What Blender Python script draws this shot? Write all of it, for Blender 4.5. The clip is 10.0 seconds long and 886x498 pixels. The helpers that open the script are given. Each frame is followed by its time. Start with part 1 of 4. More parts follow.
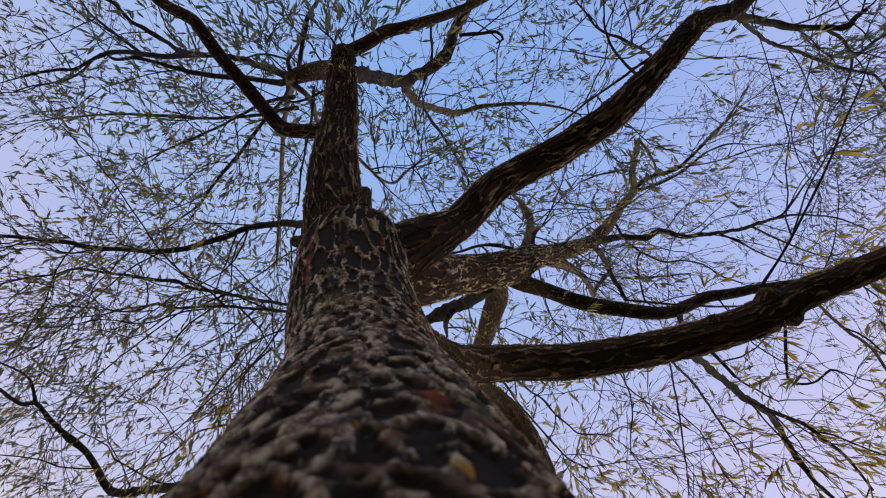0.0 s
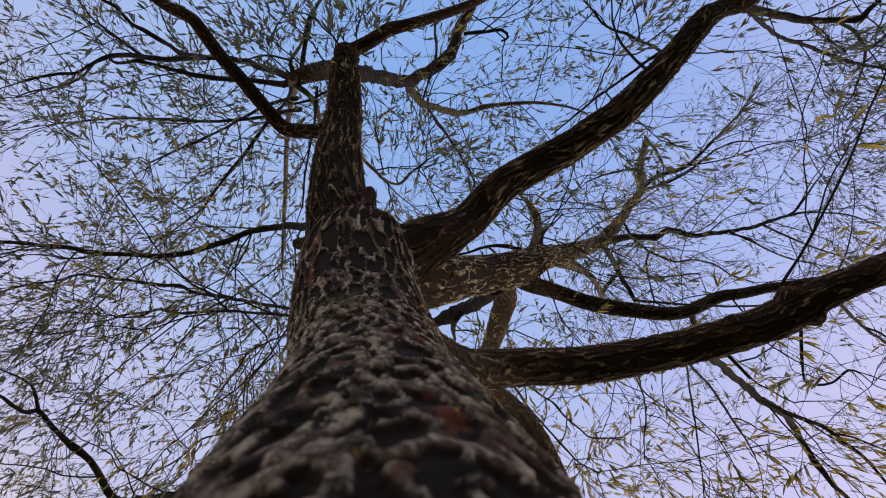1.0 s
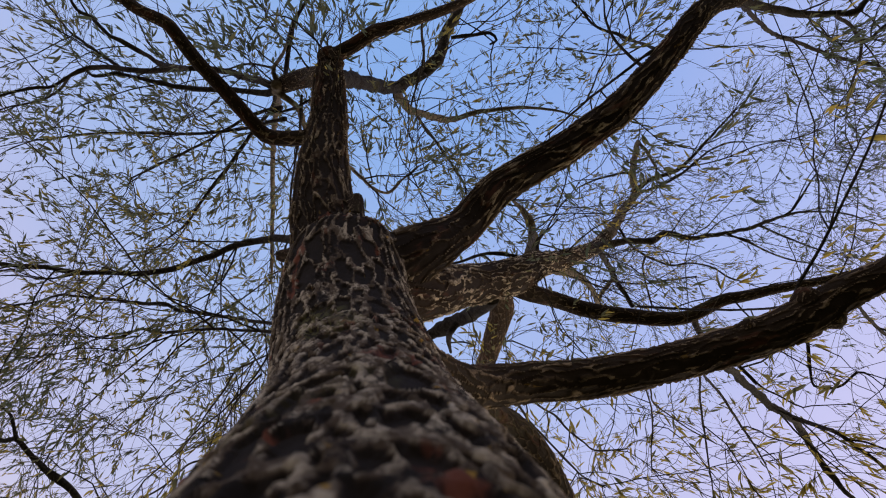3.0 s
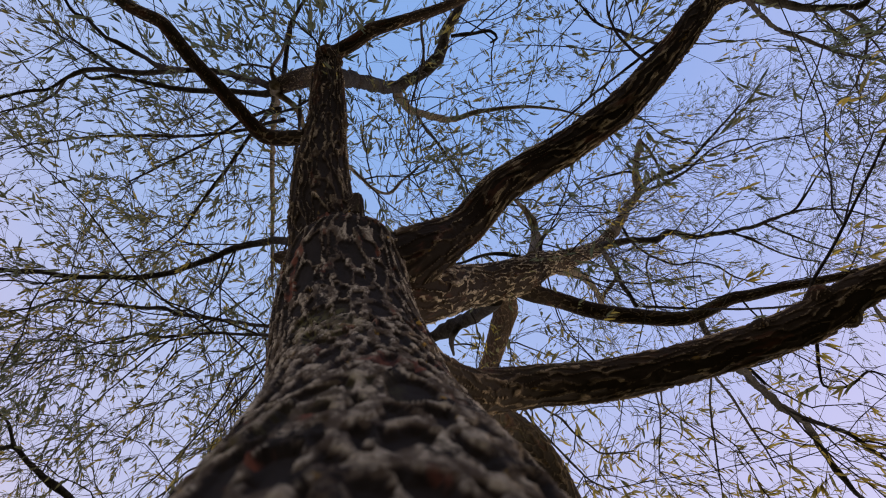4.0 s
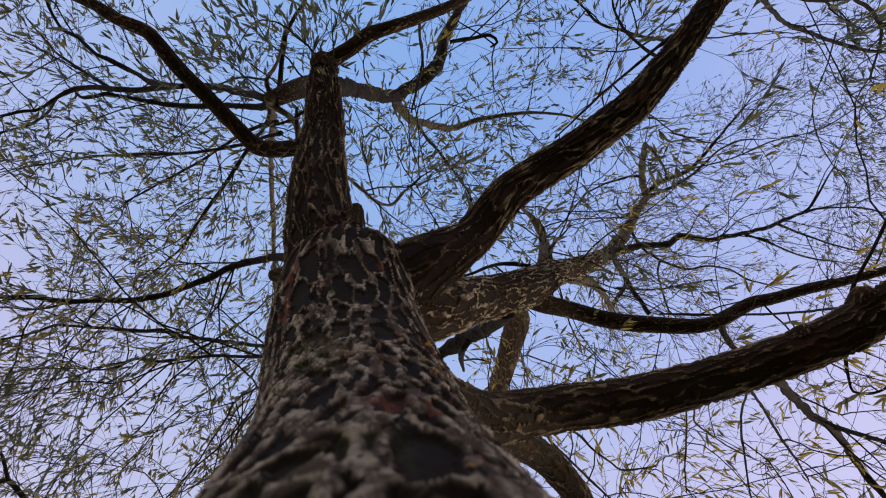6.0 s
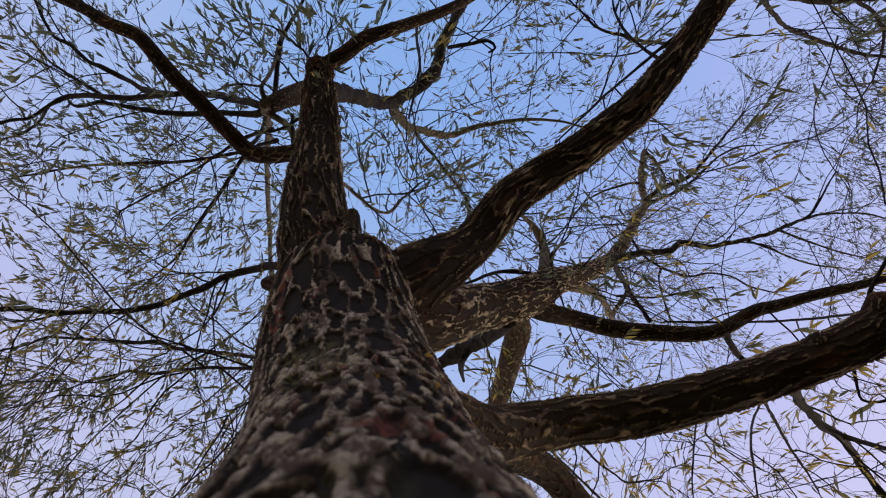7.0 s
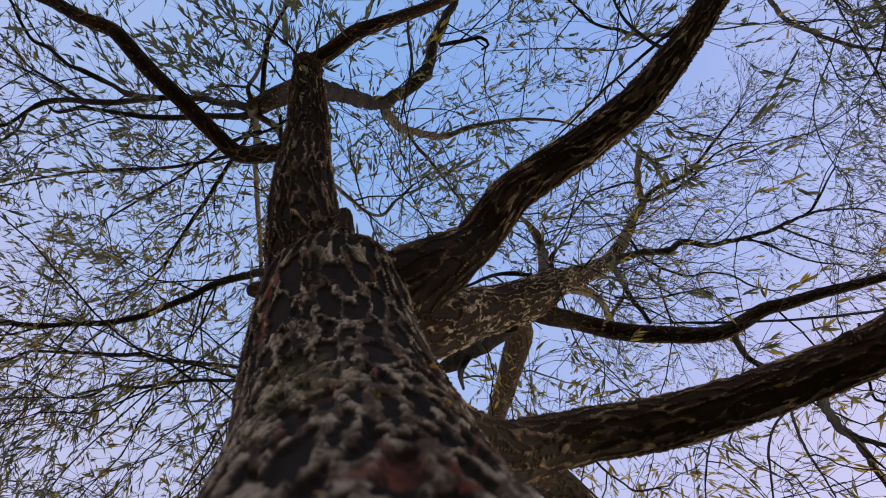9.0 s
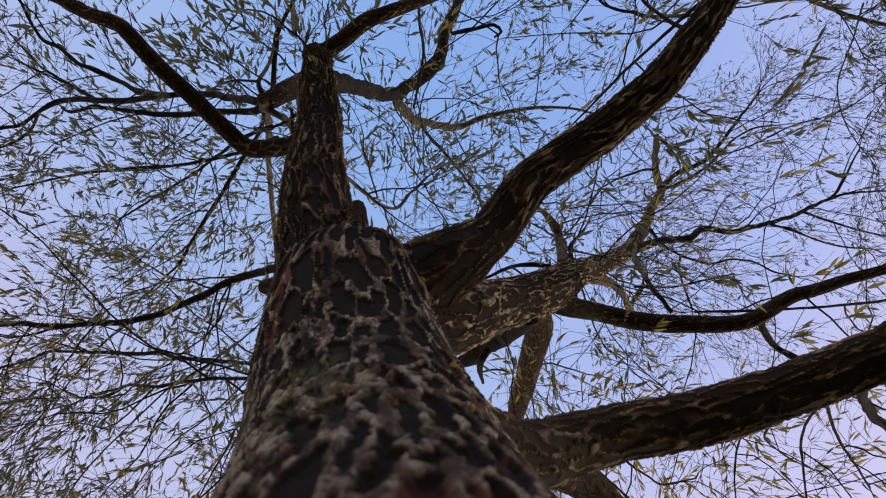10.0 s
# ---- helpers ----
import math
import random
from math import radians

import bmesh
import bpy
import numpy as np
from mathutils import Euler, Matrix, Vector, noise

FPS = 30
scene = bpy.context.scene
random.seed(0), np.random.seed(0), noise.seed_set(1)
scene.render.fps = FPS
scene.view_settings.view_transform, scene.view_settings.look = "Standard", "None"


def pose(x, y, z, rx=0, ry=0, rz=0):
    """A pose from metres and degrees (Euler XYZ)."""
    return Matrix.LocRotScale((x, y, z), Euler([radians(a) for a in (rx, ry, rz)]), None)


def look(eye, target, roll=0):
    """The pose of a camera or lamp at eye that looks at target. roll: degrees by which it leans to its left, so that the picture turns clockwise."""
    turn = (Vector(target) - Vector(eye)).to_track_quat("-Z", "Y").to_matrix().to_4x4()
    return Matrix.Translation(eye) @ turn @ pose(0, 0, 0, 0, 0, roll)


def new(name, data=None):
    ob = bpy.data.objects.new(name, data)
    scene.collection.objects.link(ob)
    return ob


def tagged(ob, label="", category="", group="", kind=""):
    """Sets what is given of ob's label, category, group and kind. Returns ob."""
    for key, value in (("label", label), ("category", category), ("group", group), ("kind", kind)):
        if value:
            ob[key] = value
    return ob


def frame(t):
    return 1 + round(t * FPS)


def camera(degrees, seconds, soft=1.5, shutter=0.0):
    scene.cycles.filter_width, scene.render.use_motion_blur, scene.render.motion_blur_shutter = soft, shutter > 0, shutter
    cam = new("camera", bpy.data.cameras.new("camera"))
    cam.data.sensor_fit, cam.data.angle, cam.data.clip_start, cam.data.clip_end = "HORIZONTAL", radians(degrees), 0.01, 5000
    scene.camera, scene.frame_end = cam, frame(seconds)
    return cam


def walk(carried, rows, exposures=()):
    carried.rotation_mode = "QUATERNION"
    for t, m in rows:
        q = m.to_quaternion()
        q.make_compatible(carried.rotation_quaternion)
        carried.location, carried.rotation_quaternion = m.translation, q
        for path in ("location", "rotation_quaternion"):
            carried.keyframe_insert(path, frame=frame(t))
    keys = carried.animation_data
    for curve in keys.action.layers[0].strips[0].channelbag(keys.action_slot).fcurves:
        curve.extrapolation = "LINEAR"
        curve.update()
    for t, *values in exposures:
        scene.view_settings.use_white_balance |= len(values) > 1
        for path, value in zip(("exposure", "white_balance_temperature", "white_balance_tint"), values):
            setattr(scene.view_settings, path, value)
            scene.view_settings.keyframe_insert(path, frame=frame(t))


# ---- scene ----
cam = camera(67.3, 10.0, soft=1.05)
# A phone's wide aperture, focused on the crown: the bark right under the lens goes soft.
cam.data.dof.use_dof, cam.data.dof.focus_distance, cam.data.dof.aperture_fstop = True, 3.0, 7.5
EYE, TILT, LEAN, TURN = 1.4, 84.6, 7.3, 0.0
ROWS = [
    (0, 0.0091, 0.0104, 0.0043, 0.11, 0.15, 0.02),
    (0.5, 0.0075, 0.0534, 0.0006, 0.40, 0.18, 0.43),
    (1, 0.0033, 0.0931, -0.0025, 0.61, 0.37, 0.62),
    (1.5, -0.0012, 0.1262, 0.0004, 0.01, 0.24, 1.08),
    (2, -0.0040, 0.1644, 0.0003, 0.44, 0.56, 1.59),
    (2.5, -0.0049, 0.2123, -0.0037, -0.11, 0.99, 1.96),
    (4, -0.0098, 0.3177, -0.0115, 0.03, 1.38, 2.65),
    (4.5, -0.0132, 0.3577, -0.0102, 0.38, 1.56, 3.15),
    (5, -0.0175, 0.4033, -0.0085, 0.17, 1.99, 3.49),
    (5.5, -0.0199, 0.4479, -0.0069, 0.47, 2.12, 4.08),
    (7, -0.0272, 0.5724, -0.0134, 0.28, 3.22, 4.78),
    (7.5, -0.0320, 0.6169, -0.0158, 0.85, 3.30, 5.22),
    (8, -0.0365, 0.6536, -0.0203, 0.32, 3.17, 5.71),
    (8.5, -0.0425, 0.6855, -0.0230, 0.72, 3.43, 5.63),
    (9, -0.0499, 0.7251, -0.0182, -0.29, 3.62, 5.86),
    (9.5, -0.0526, 0.7660, -0.0163, 0.31, 3.70, 6.43),
    (10, -0.0543, 0.7965, -0.0149, 1.12, 3.13, 6.95),
]
walk(cam, [(t, pose(0, 0, EYE, TILT, LEAN, TURN) @ pose(x, y, z, 90 + pitch, roll, yaw)) for t, x, y, z, yaw, pitch, roll in ROWS], [(0.0, 0.0), (10.0, 0.0)])

# ---- world and sun ----
SUN_HEIGHT, SUN_WAY = 14.0, 60.0


def build_world():
    world = bpy.data.worlds.new("evening_sky")
    scene.world = world
    world.use_nodes = True
    nt = world.node_tree
    nt.nodes.clear()
    n, l = nt.nodes.new, nt.links.new
    coord = n("ShaderNodeTexCoord")
    sky = n("ShaderNodeTexSky")
    sky.sky_type = "NISHITA"
    sky.sun_disc = False
    sky.sun_elevation, sky.sun_rotation = radians(SUN_HEIGHT), radians(SUN_WAY)
    l(coord.outputs["Generated"], sky.inputs["Vector"])
    # the evening haze: clear blue overhead, paler and more violet away from it
    dot = n("ShaderNodeVectorMath")
    dot.operation = "DOT_PRODUCT"
    dot.inputs[1].default_value = Vector((0.17, -0.27, 0.95)).normalized()
    l(coord.outputs["Generated"], dot.inputs[0])
    ramp = n("ShaderNodeValToRGB")
    ramp.color_ramp.interpolation = "EASE"
    e = ramp.color_ramp.elements
    e[0].position, e[0].color = 0.0, (0.72, 0.60, 0.50, 1)
    e[1].position, e[1].color = 1.0, (0.265, 0.455, 0.88, 1)
    for place, colour in ((0.22, (1.15, 0.96, 0.78, 1)), (0.45, (1.0, 0.86, 0.80, 1)), (0.72, (0.58, 0.605, 0.88, 1)), (0.90, (0.40, 0.53, 0.89, 1))):
        e.new(place).color = colour
    l(dot.outputs["Value"], ramp.inputs["Fac"])
    side = n("ShaderNodeVectorMath")
    side.operation = "DOT_PRODUCT"
    side.inputs[1].default_value = (0.98, -0.1, 0.08)
    l(coord.outputs["Generated"], side.inputs[0])
    share = n("ShaderNodeMapRange")
    share.interpolation_type = "SMOOTHSTEP"
    share.inputs["From Min"].default_value, share.inputs["From Max"].default_value = 0.05, 0.6
    apart = n("ShaderNodeMath")
    apart.operation = "MAXIMUM"
    back = n("ShaderNodeMath")
    back.operation = "MULTIPLY"
    back.inputs[1].default_value = -0.7
    l(side.outputs["Value"], back.inputs[0])
    l(side.outputs["Value"], apart.inputs[0])
    l(back.outputs[0], apart.inputs[1])
    l(apart.outputs[0], share.inputs["Value"])
    violet = n("ShaderNodeMix")
    violet.data_type = "RGBA"
    violet.blend_type = "MULTIPLY"
    violet.inputs[7].default_value = (1.035, 0.925, 0.985, 1)
    l(share.outputs["Result"], violet.inputs[0])
    l(ramp.outputs["Color"], violet.inputs[6])
    air, haze, add = n("ShaderNodeBackground"), n("ShaderNodeBackground"), n("ShaderNodeAddShader")
    air.inputs["Strength"].default_value = 0.05
    haze.inputs["Strength"].default_value = 0.86
    l(sky.outputs["Color"], air.inputs["Color"])
    l(violet.outputs[2], haze.inputs["Color"])
    l(air.outputs[0], add.inputs[0])
    l(haze.outputs[0], add.inputs[1])
    l(add.outputs[0], n("ShaderNodeOutputWorld").inputs["Surface"])


def build_sun():
    lamp = bpy.data.lights.new("sun", "SUN")
    lamp.energy, lamp.angle, lamp.color = 1.1, radians(10), (1.0, 0.82, 0.62)
    ob = new("sun", lamp)
    way = Vector((math.sin(radians(SUN_WAY)) * math.cos(radians(SUN_HEIGHT)), math.cos(radians(SUN_WAY)) * math.cos(radians(SUN_HEIGHT)), math.sin(radians(SUN_HEIGHT))))
    ob.matrix_world = look(way * 40, (0, 0, 0))


build_world()
build_sun()


# ---- materials ----
class Nodes:
    """A short hand for node materials."""

    def __init__(self, name):
        self.mat = bpy.data.materials.new(name)
        self.mat.use_nodes = True
        self.tree = self.mat.node_tree
        self.bsdf = self.tree.nodes["Principled BSDF"]
        self.coord = self.tree.nodes.new("ShaderNodeTexCoord").outputs["Object"]

    def link(self, a, b):
        self.tree.links.new(a, b)

    def noise(self, scale, detail=4.0, rough=0.55, vector=None, stretch=None):
        tex = self.tree.nodes.new("ShaderNodeTexNoise")
        tex.inputs["Scale"].default_value, tex.inputs["Detail"].default_value, tex.inputs["Roughness"].default_value = scale, detail, rough
        src = vector or self.coord
        if stretch:
            m = self.tree.nodes.new("ShaderNodeMapping")
            m.inputs["Scale"].default_value = stretch
            self.link(src, m.inputs["Vector"])
            src = m.outputs["Vector"]
        self.link(src, tex.inputs["Vector"])
        return tex.outputs["Fac"]

    def band(self, value, low, high):
        """0 under low, 1 over high."""
        m = self.tree.nodes.new("ShaderNodeMapRange")
        m.interpolation_type = "SMOOTHSTEP"
        m.inputs["From Min"].default_value, m.inputs["From Max"].default_value = low, high
        self.link(value, m.inputs["Value"])
        return m.outputs["Result"]

    def math(self, op, a, b):
        m = self.tree.nodes.new("ShaderNodeMath")
        m.operation = op
        for k, v in enumerate((a, b)):
            if isinstance(v, (int, float)):
                m.inputs[k].default_value = v
            else:
                self.link(v, m.inputs[k])
        return m.outputs[0]

    def mix(self, fac, a, b):
        m = self.tree.nodes.new("ShaderNodeMix")
        m.data_type = "RGBA"
        for k, v in ((0, fac), (6, a), (7, b)):
            if isinstance(v, (int, float)):
                m.inputs[k].default_value = v
            elif isinstance(v, tuple):
                m.inputs[k].default_value = (*v, 1)
            else:
                self.link(v, m.inputs[k])
        return m.outputs[2]

    def attribute(self, name):
        a = self.tree.nodes.new("ShaderNodeAttribute")
        a.attribute_name = name
        return a

    def bump(self, height, strength, distance):
        b = self.tree.nodes.new("ShaderNodeBump")
        b.inputs["Strength"].default_value, b.inputs["Distance"].default_value = strength, distance
        self.link(height, b.inputs["Height"])
        self.link(b.outputs["Normal"], self.bsdf.inputs["Normal"])

    def done(self, colour, rough=0.9, spec=0.2):
        if isinstance(colour, tuple):
            self.bsdf.inputs["Base Color"].default_value = (*colour, 1)
        else:
            self.link(colour, self.bsdf.inputs["Base Color"])
        self.bsdf.inputs["Roughness"].default_value = rough
        self.bsdf.inputs["Specular IOR Level"].default_value = spec
        return self.mat


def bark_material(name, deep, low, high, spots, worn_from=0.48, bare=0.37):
    """Furrowed bark: dark brown in the furrows, blackened to paint in their shade, weathered grey flakes on the crests,
    and spots of rust, lichen and moss.
    """
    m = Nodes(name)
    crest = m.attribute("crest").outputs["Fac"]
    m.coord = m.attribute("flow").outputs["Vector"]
    # inner bark's brown, taken near black so the colour holds the furrows' shade
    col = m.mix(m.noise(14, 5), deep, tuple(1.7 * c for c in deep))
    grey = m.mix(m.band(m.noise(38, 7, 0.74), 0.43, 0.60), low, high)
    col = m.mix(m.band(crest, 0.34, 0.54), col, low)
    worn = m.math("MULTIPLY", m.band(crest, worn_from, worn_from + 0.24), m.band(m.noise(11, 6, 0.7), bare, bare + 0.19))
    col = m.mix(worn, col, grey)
    # near-black specks: the shade of small pits, painted without relief
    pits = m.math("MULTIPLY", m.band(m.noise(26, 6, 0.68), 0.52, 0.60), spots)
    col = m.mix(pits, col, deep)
    red = m.math("MULTIPLY", m.band(m.noise(14, 4), 0.59, 0.66), m.band(m.noise(50, 5), 0.34, 0.6))
    col = m.mix(m.math("MULTIPLY", red, 0.85 * spots), col, (0.19, 0.06, 0.034))
    lichen = m.math("MULTIPLY", m.band(m.noise(24, 3), 0.65, 0.71), m.band(m.noise(85, 5), 0.48, 0.56))
    col = m.mix(m.math("MULTIPLY", lichen, 0.9 * spots), col, (0.42, 0.25, 0.04))
    moss = m.math("MULTIPLY", m.band(m.noise(4.1, 3), 0.56, 0.70), m.band(m.noise(90, 4), 0.4, 0.62))
    col = m.mix(m.math("MULTIPLY", moss, 0.5 * spots), col, (0.19, 0.18, 0.06))
    m.bump(m.noise(120, 8, 0.75), 0.9, 0.007)
    return m.done(col, 0.92, 0.15)


def branch_material(name, dark, light, scale):
    m = Nodes(name)
    col = m.mix(m.band(m.noise(scale * 1.5, 7, 0.72), 0.35, 0.68), dark, light)
    col = m.mix(m.math("MULTIPLY", m.band(m.noise(3.0, 3), 0.58, 0.68), 0.3), col, (0.14, 0.13, 0.05))
    m.bump(m.noise(scale * 3, 7, 0.75), 1.0, 0.010)
    return m.done(col, 0.88, 0.2)


def twig_material():
    m = Nodes("thin_willow_twig")
    return m.done(m.mix(m.noise(3.0, 3), (0.028, 0.020, 0.018), (0.085, 0.058, 0.038)), 0.7, 0.3)


def leaf_material(name, hue):
    m = Nodes(name)
    shade = m.attribute("shade").outputs["Fac"]
    ramp = m.tree.nodes.new("ShaderNodeValToRGB")
    e = ramp.color_ramp.elements
    e[0].position, e[0].color = 0.0, (0.070, 0.105, 0.045, 1)
    e[1].position, e[1].color = 1.0, (0.50, 0.39, 0.085, 1)
    mid = e.new(0.55)
    mid.color = (0.165, 0.165, 0.072, 1)
    m.link(shade, ramp.inputs["Fac"])
    # blue-grey of pale undersides, which also paints in sky sheen and haze
    grey = m.math("MULTIPLY", m.noise(90, 3), m.math("SUBTRACT", 0.8, m.math("MULTIPLY", shade, 0.8)))
    col = m.mix(grey, ramp.outputs["Color"], hue)
    m.done(col, 0.6, 0.2)
    through_light = m.tree.nodes.new("ShaderNodeBsdfTranslucent")
    m.link(col, through_light.inputs["Color"])
    both = m.tree.nodes.new("ShaderNodeMixShader")
    both.inputs[0].default_value = 0.55
    out = m.tree.nodes["Material Output"]
    m.link(m.bsdf.outputs[0], both.inputs[1])
    m.link(through_light.outputs[0], both.inputs[2])
    m.link(both.outputs[0], out.inputs["Surface"])
    return m.mat


def ground_material():
    m = Nodes("soil_and_grass")
    col = m.mix(m.noise(1.3, 6), (0.045, 0.06, 0.02), (0.11, 0.10, 0.045))
    col = m.mix(m.band(m.noise(14, 5), 0.5, 0.65), col, (0.13, 0.085, 0.05))
    m.bump(m.noise(25, 6), 0.8, 0.03)
    return m.done(col, 0.95, 0.1)


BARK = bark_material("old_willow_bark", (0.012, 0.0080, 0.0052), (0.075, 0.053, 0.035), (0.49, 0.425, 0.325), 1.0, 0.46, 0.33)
UPPER_BARK = bark_material("upper_willow_bark", (0.014, 0.0090, 0.0055), (0.066, 0.045, 0.028), (0.46, 0.375, 0.26), 0.3, 0.42)
FLAKY_BARK = bark_material("flaky_limb_bark", (0.026, 0.017, 0.011), (0.115, 0.080, 0.053), (0.76, 0.65, 0.49), 0.3, 0.36, 0.2)
LIMB_BARK = bark_material("dark_limb_bark", (0.023, 0.0155, 0.010), (0.080, 0.055, 0.036), (0.39, 0.30, 0.205), 0.35, 0.42)
BROWN_BARK = bark_material("smooth_brown_bark", (0.055, 0.036, 0.024), (0.16, 0.11, 0.075), (0.36, 0.26, 0.18), 0.2, 0.36)
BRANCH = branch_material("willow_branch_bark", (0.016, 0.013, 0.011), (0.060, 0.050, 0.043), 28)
# paler copy of the branch bark, with the light on it put into the colour
LIT_BRANCH = branch_material("pale_lit_bark", (0.09, 0.072, 0.05), (0.23, 0.185, 0.13), 24)
TWIG = twig_material()
LEAF = leaf_material("willow_leaf", (0.21, 0.235, 0.19))

# ---- the tree's limbs: rows of x, y, z and radius along each one ----
# -- limbs begin
WOOD = {}
WOOD["trunk"] = [
    (-0.019, 0.212, -0.086, 0.33), (-0.012, 0.254, 0.365, 0.25), (-0.012, 0.31, 1.068, 0.212), (0.02, 0.348, 1.465, 0.222),
    (0.015, 0.38, 1.868, 0.215), (0.021, 0.403, 2.27, 0.199), (0.021, 0.415, 2.522, 0.187), (0.019, 0.446, 2.874, 0.189),
    (0.011, 0.451, 3.229, 0.203), (-0.014, 0.4, 3.591, 0.211), (-0.017, 0.295, 3.906, 0.208), (-0.006, 0.245, 4.011, 0.2),
    (0.004, 0.211, 4.076, 0.168), (0.006, 0.185, 4.125, 0.11),
]
WOOD["limb_a"] = [
    (0.047, 0.296, 3.909, 0.1114), (0.234, 0.226, 4.071, 0.1108), (0.434, 0.156, 4.282, 0.0786), (0.586, 0.031, 4.42, 0.0784),
    (0.712, -0.048, 4.511, 0.0764), (1.002, -0.188, 4.649, 0.0769), (1.177, -0.288, 4.721, 0.079), (1.346, -0.394, 4.79, 0.081),
    (1.607, -0.624, 4.921, 0.0722), (1.789, -0.792, 5.036, 0.0719), (1.948, -0.931, 5.153, 0.0685), (2.113, -1.028, 5.265, 0.0553),
    (2.344, -1.111, 5.4, 0.051), (2.611, -1.334, 5.576, 0.05), (2.997, -1.789, 5.854, 0.046),
]
WOOD["limb_b"] = [
    (0.057, 0.342, 3.851, 0.1129), (0.254, 0.387, 4.181, 0.1113), (0.463, 0.43, 4.652, 0.105), (0.682, 0.469, 5.066, 0.109),
    (0.966, 0.491, 5.495, 0.1106), (1.218, 0.481, 5.921, 0.0907), (1.562, 0.514, 6.517, 0.0788), (2.248, 0.532, 7.683, 0.0691),
    (2.484, 0.456, 8.022, 0.0591), (2.738, 0.358, 8.375, 0.0395),
]
WOOD["limb_c"] = [
    (0.131, 0.377, 3.13, 0.052), (0.259, 0.503, 3.305, 0.063), (0.388, 0.558, 3.456, 0.063), (0.537, 0.577, 3.536, 0.062),
    (0.711, 0.596, 3.594, 0.063), (0.909, 0.588, 3.63, 0.064), (1.115, 0.569, 3.667, 0.064), (1.321, 0.532, 3.685, 0.065),
    (1.511, 0.478, 3.706, 0.07), (1.652, 0.411, 3.715, 0.062), (1.822, 0.352, 3.729, 0.058), (2.056, 0.282, 3.757, 0.057),
    (2.386, 0.185, 3.825, 0.055), (2.808, 0.039, 3.937, 0.051), (3.56, -0.253, 4.224, 0.046),
]
WOOD["limb_d"] = [
    (0.209, 0.519, 3.41, 0.041), (0.333, 0.666, 3.689, 0.048), (0.479, 0.804, 3.966, 0.054), (0.603, 0.925, 4.146, 0.055),
    (0.721, 1.071, 4.274, 0.056), (0.826, 1.246, 4.403, 0.057), (0.942, 1.474, 4.577, 0.057), (1.125, 1.859, 4.835, 0.054),
]
WOOD["limb_e"] = [
    (0.803, 0.529, 5.309, 0.068), (0.88, 0.688, 5.538, 0.072), (0.903, 0.9, 5.869, 0.07), (0.915, 1.136, 6.2, 0.067),
    (0.919, 1.374, 6.532, 0.063), (0.924, 1.749, 7.003, 0.054), (0.939, 2.228, 7.564, 0.049),
]
WOOD["branch_ea"] = [
    (0.725, 0.564, 5.103, 0.0403), (0.695, 0.676, 5.42, 0.0409), (0.638, 0.779, 5.694, 0.0405), (0.557, 0.862, 5.878, 0.0388),
    (0.455, 0.925, 5.954, 0.0358),
]
WOOD["branch_eb"] = [
    (0.883, 0.714, 5.585, 0.026), (0.898, 0.96, 5.966, 0.028), (0.882, 1.148, 6.254, 0.03), (0.891, 1.4, 6.634, 0.028),
]
WOOD["branch_b_up"] = [
    (1.137, 0.405, 5.853, 0.0319), (1.449, 0.356, 6.887, 0.0356), (1.485, 0.251, 7.08, 0.0322), (1.402, 0.153, 6.98, 0.027),
    (1.333, 0.091, 6.913, 0.02), (1.25, 0.044, 6.75, 0.015),
]
WOOD["branch_b_arc"] = [
    (1.015, 0.397, 5.664, 0.0152), (0.923, 0.38, 5.706, 0.0136), (0.83, 0.367, 5.672, 0.0134), (0.723, 0.375, 5.564, 0.0114),
    (0.621, 0.391, 5.45, 0.0094), (0.525, 0.394, 5.342, 0.0076),
]
WOOD["branch_b2"] = [
    (2.067, 0.531, 7.396, 0.0495), (2.352, 0.508, 7.589, 0.0411), (2.579, 0.48, 7.674, 0.034), (2.854, 0.496, 7.731, 0.0319),
    (2.958, 0.44, 7.766, 0.0321), (3.056, 0.431, 7.791, 0.0296), (3.271, 0.49, 7.823, 0.0272), (3.496, 0.479, 7.862, 0.0247),
    (3.786, 0.462, 7.95, 0.0224), (4.111, 0.429, 8.078, 0.0229), (4.385, 0.373, 8.204, 0.0205), (4.646, 0.33, 8.3, 0.0179),
    (4.896, 0.303, 8.374, 0.0152), (5.175, 0.313, 8.436, 0.0123), (5.542, 0.354, 8.514, 0.0125), (5.974, 0.488, 8.578, 0.0095),
]
WOOD["branch_b2b"] = [
    (2.215, 0.519, 7.498, 0.0278), (2.919, 0.893, 8.955, 0.0318), (3.006, 1.114, 8.869, 0.0284), (3.115, 1.316, 8.794, 0.0251),
]
WOOD["branch_b3"] = [
    (0.974, 0.556, 5.539, 0.075), (1.048, 0.605, 5.573, 0.0593), (1.253, 0.681, 5.688, 0.0528), (1.447, 0.757, 5.741, 0.0538),
    (1.627, 0.803, 5.739, 0.054), (1.808, 0.831, 5.732, 0.0525), (1.986, 0.854, 5.716, 0.0491), (2.124, 0.847, 5.693, 0.0454),
    (2.244, 0.812, 5.703, 0.0457), (2.412, 0.753, 5.725, 0.0425), (2.582, 0.74, 5.747, 0.0393), (2.798, 0.712, 5.775, 0.036),
    (2.968, 0.697, 5.788, 0.0326), (3.23, 0.67, 5.81, 0.0311), (3.467, 0.636, 5.831, 0.0295), (3.899, 0.577, 5.912, 0.0244),
    (4.696, 0.521, 6.154, 0.0176),
]
WOOD["branch_b3b"] = [
    (2.182, 0.83, 5.698, 0.0266), (2.25, 0.937, 5.776, 0.0236), (2.308, 1.007, 5.827, 0.0221), (2.413, 1.094, 5.898, 0.0206),
    (2.491, 1.174, 5.751, 0.0164), (2.583, 1.304, 5.62, 0.0124),
]
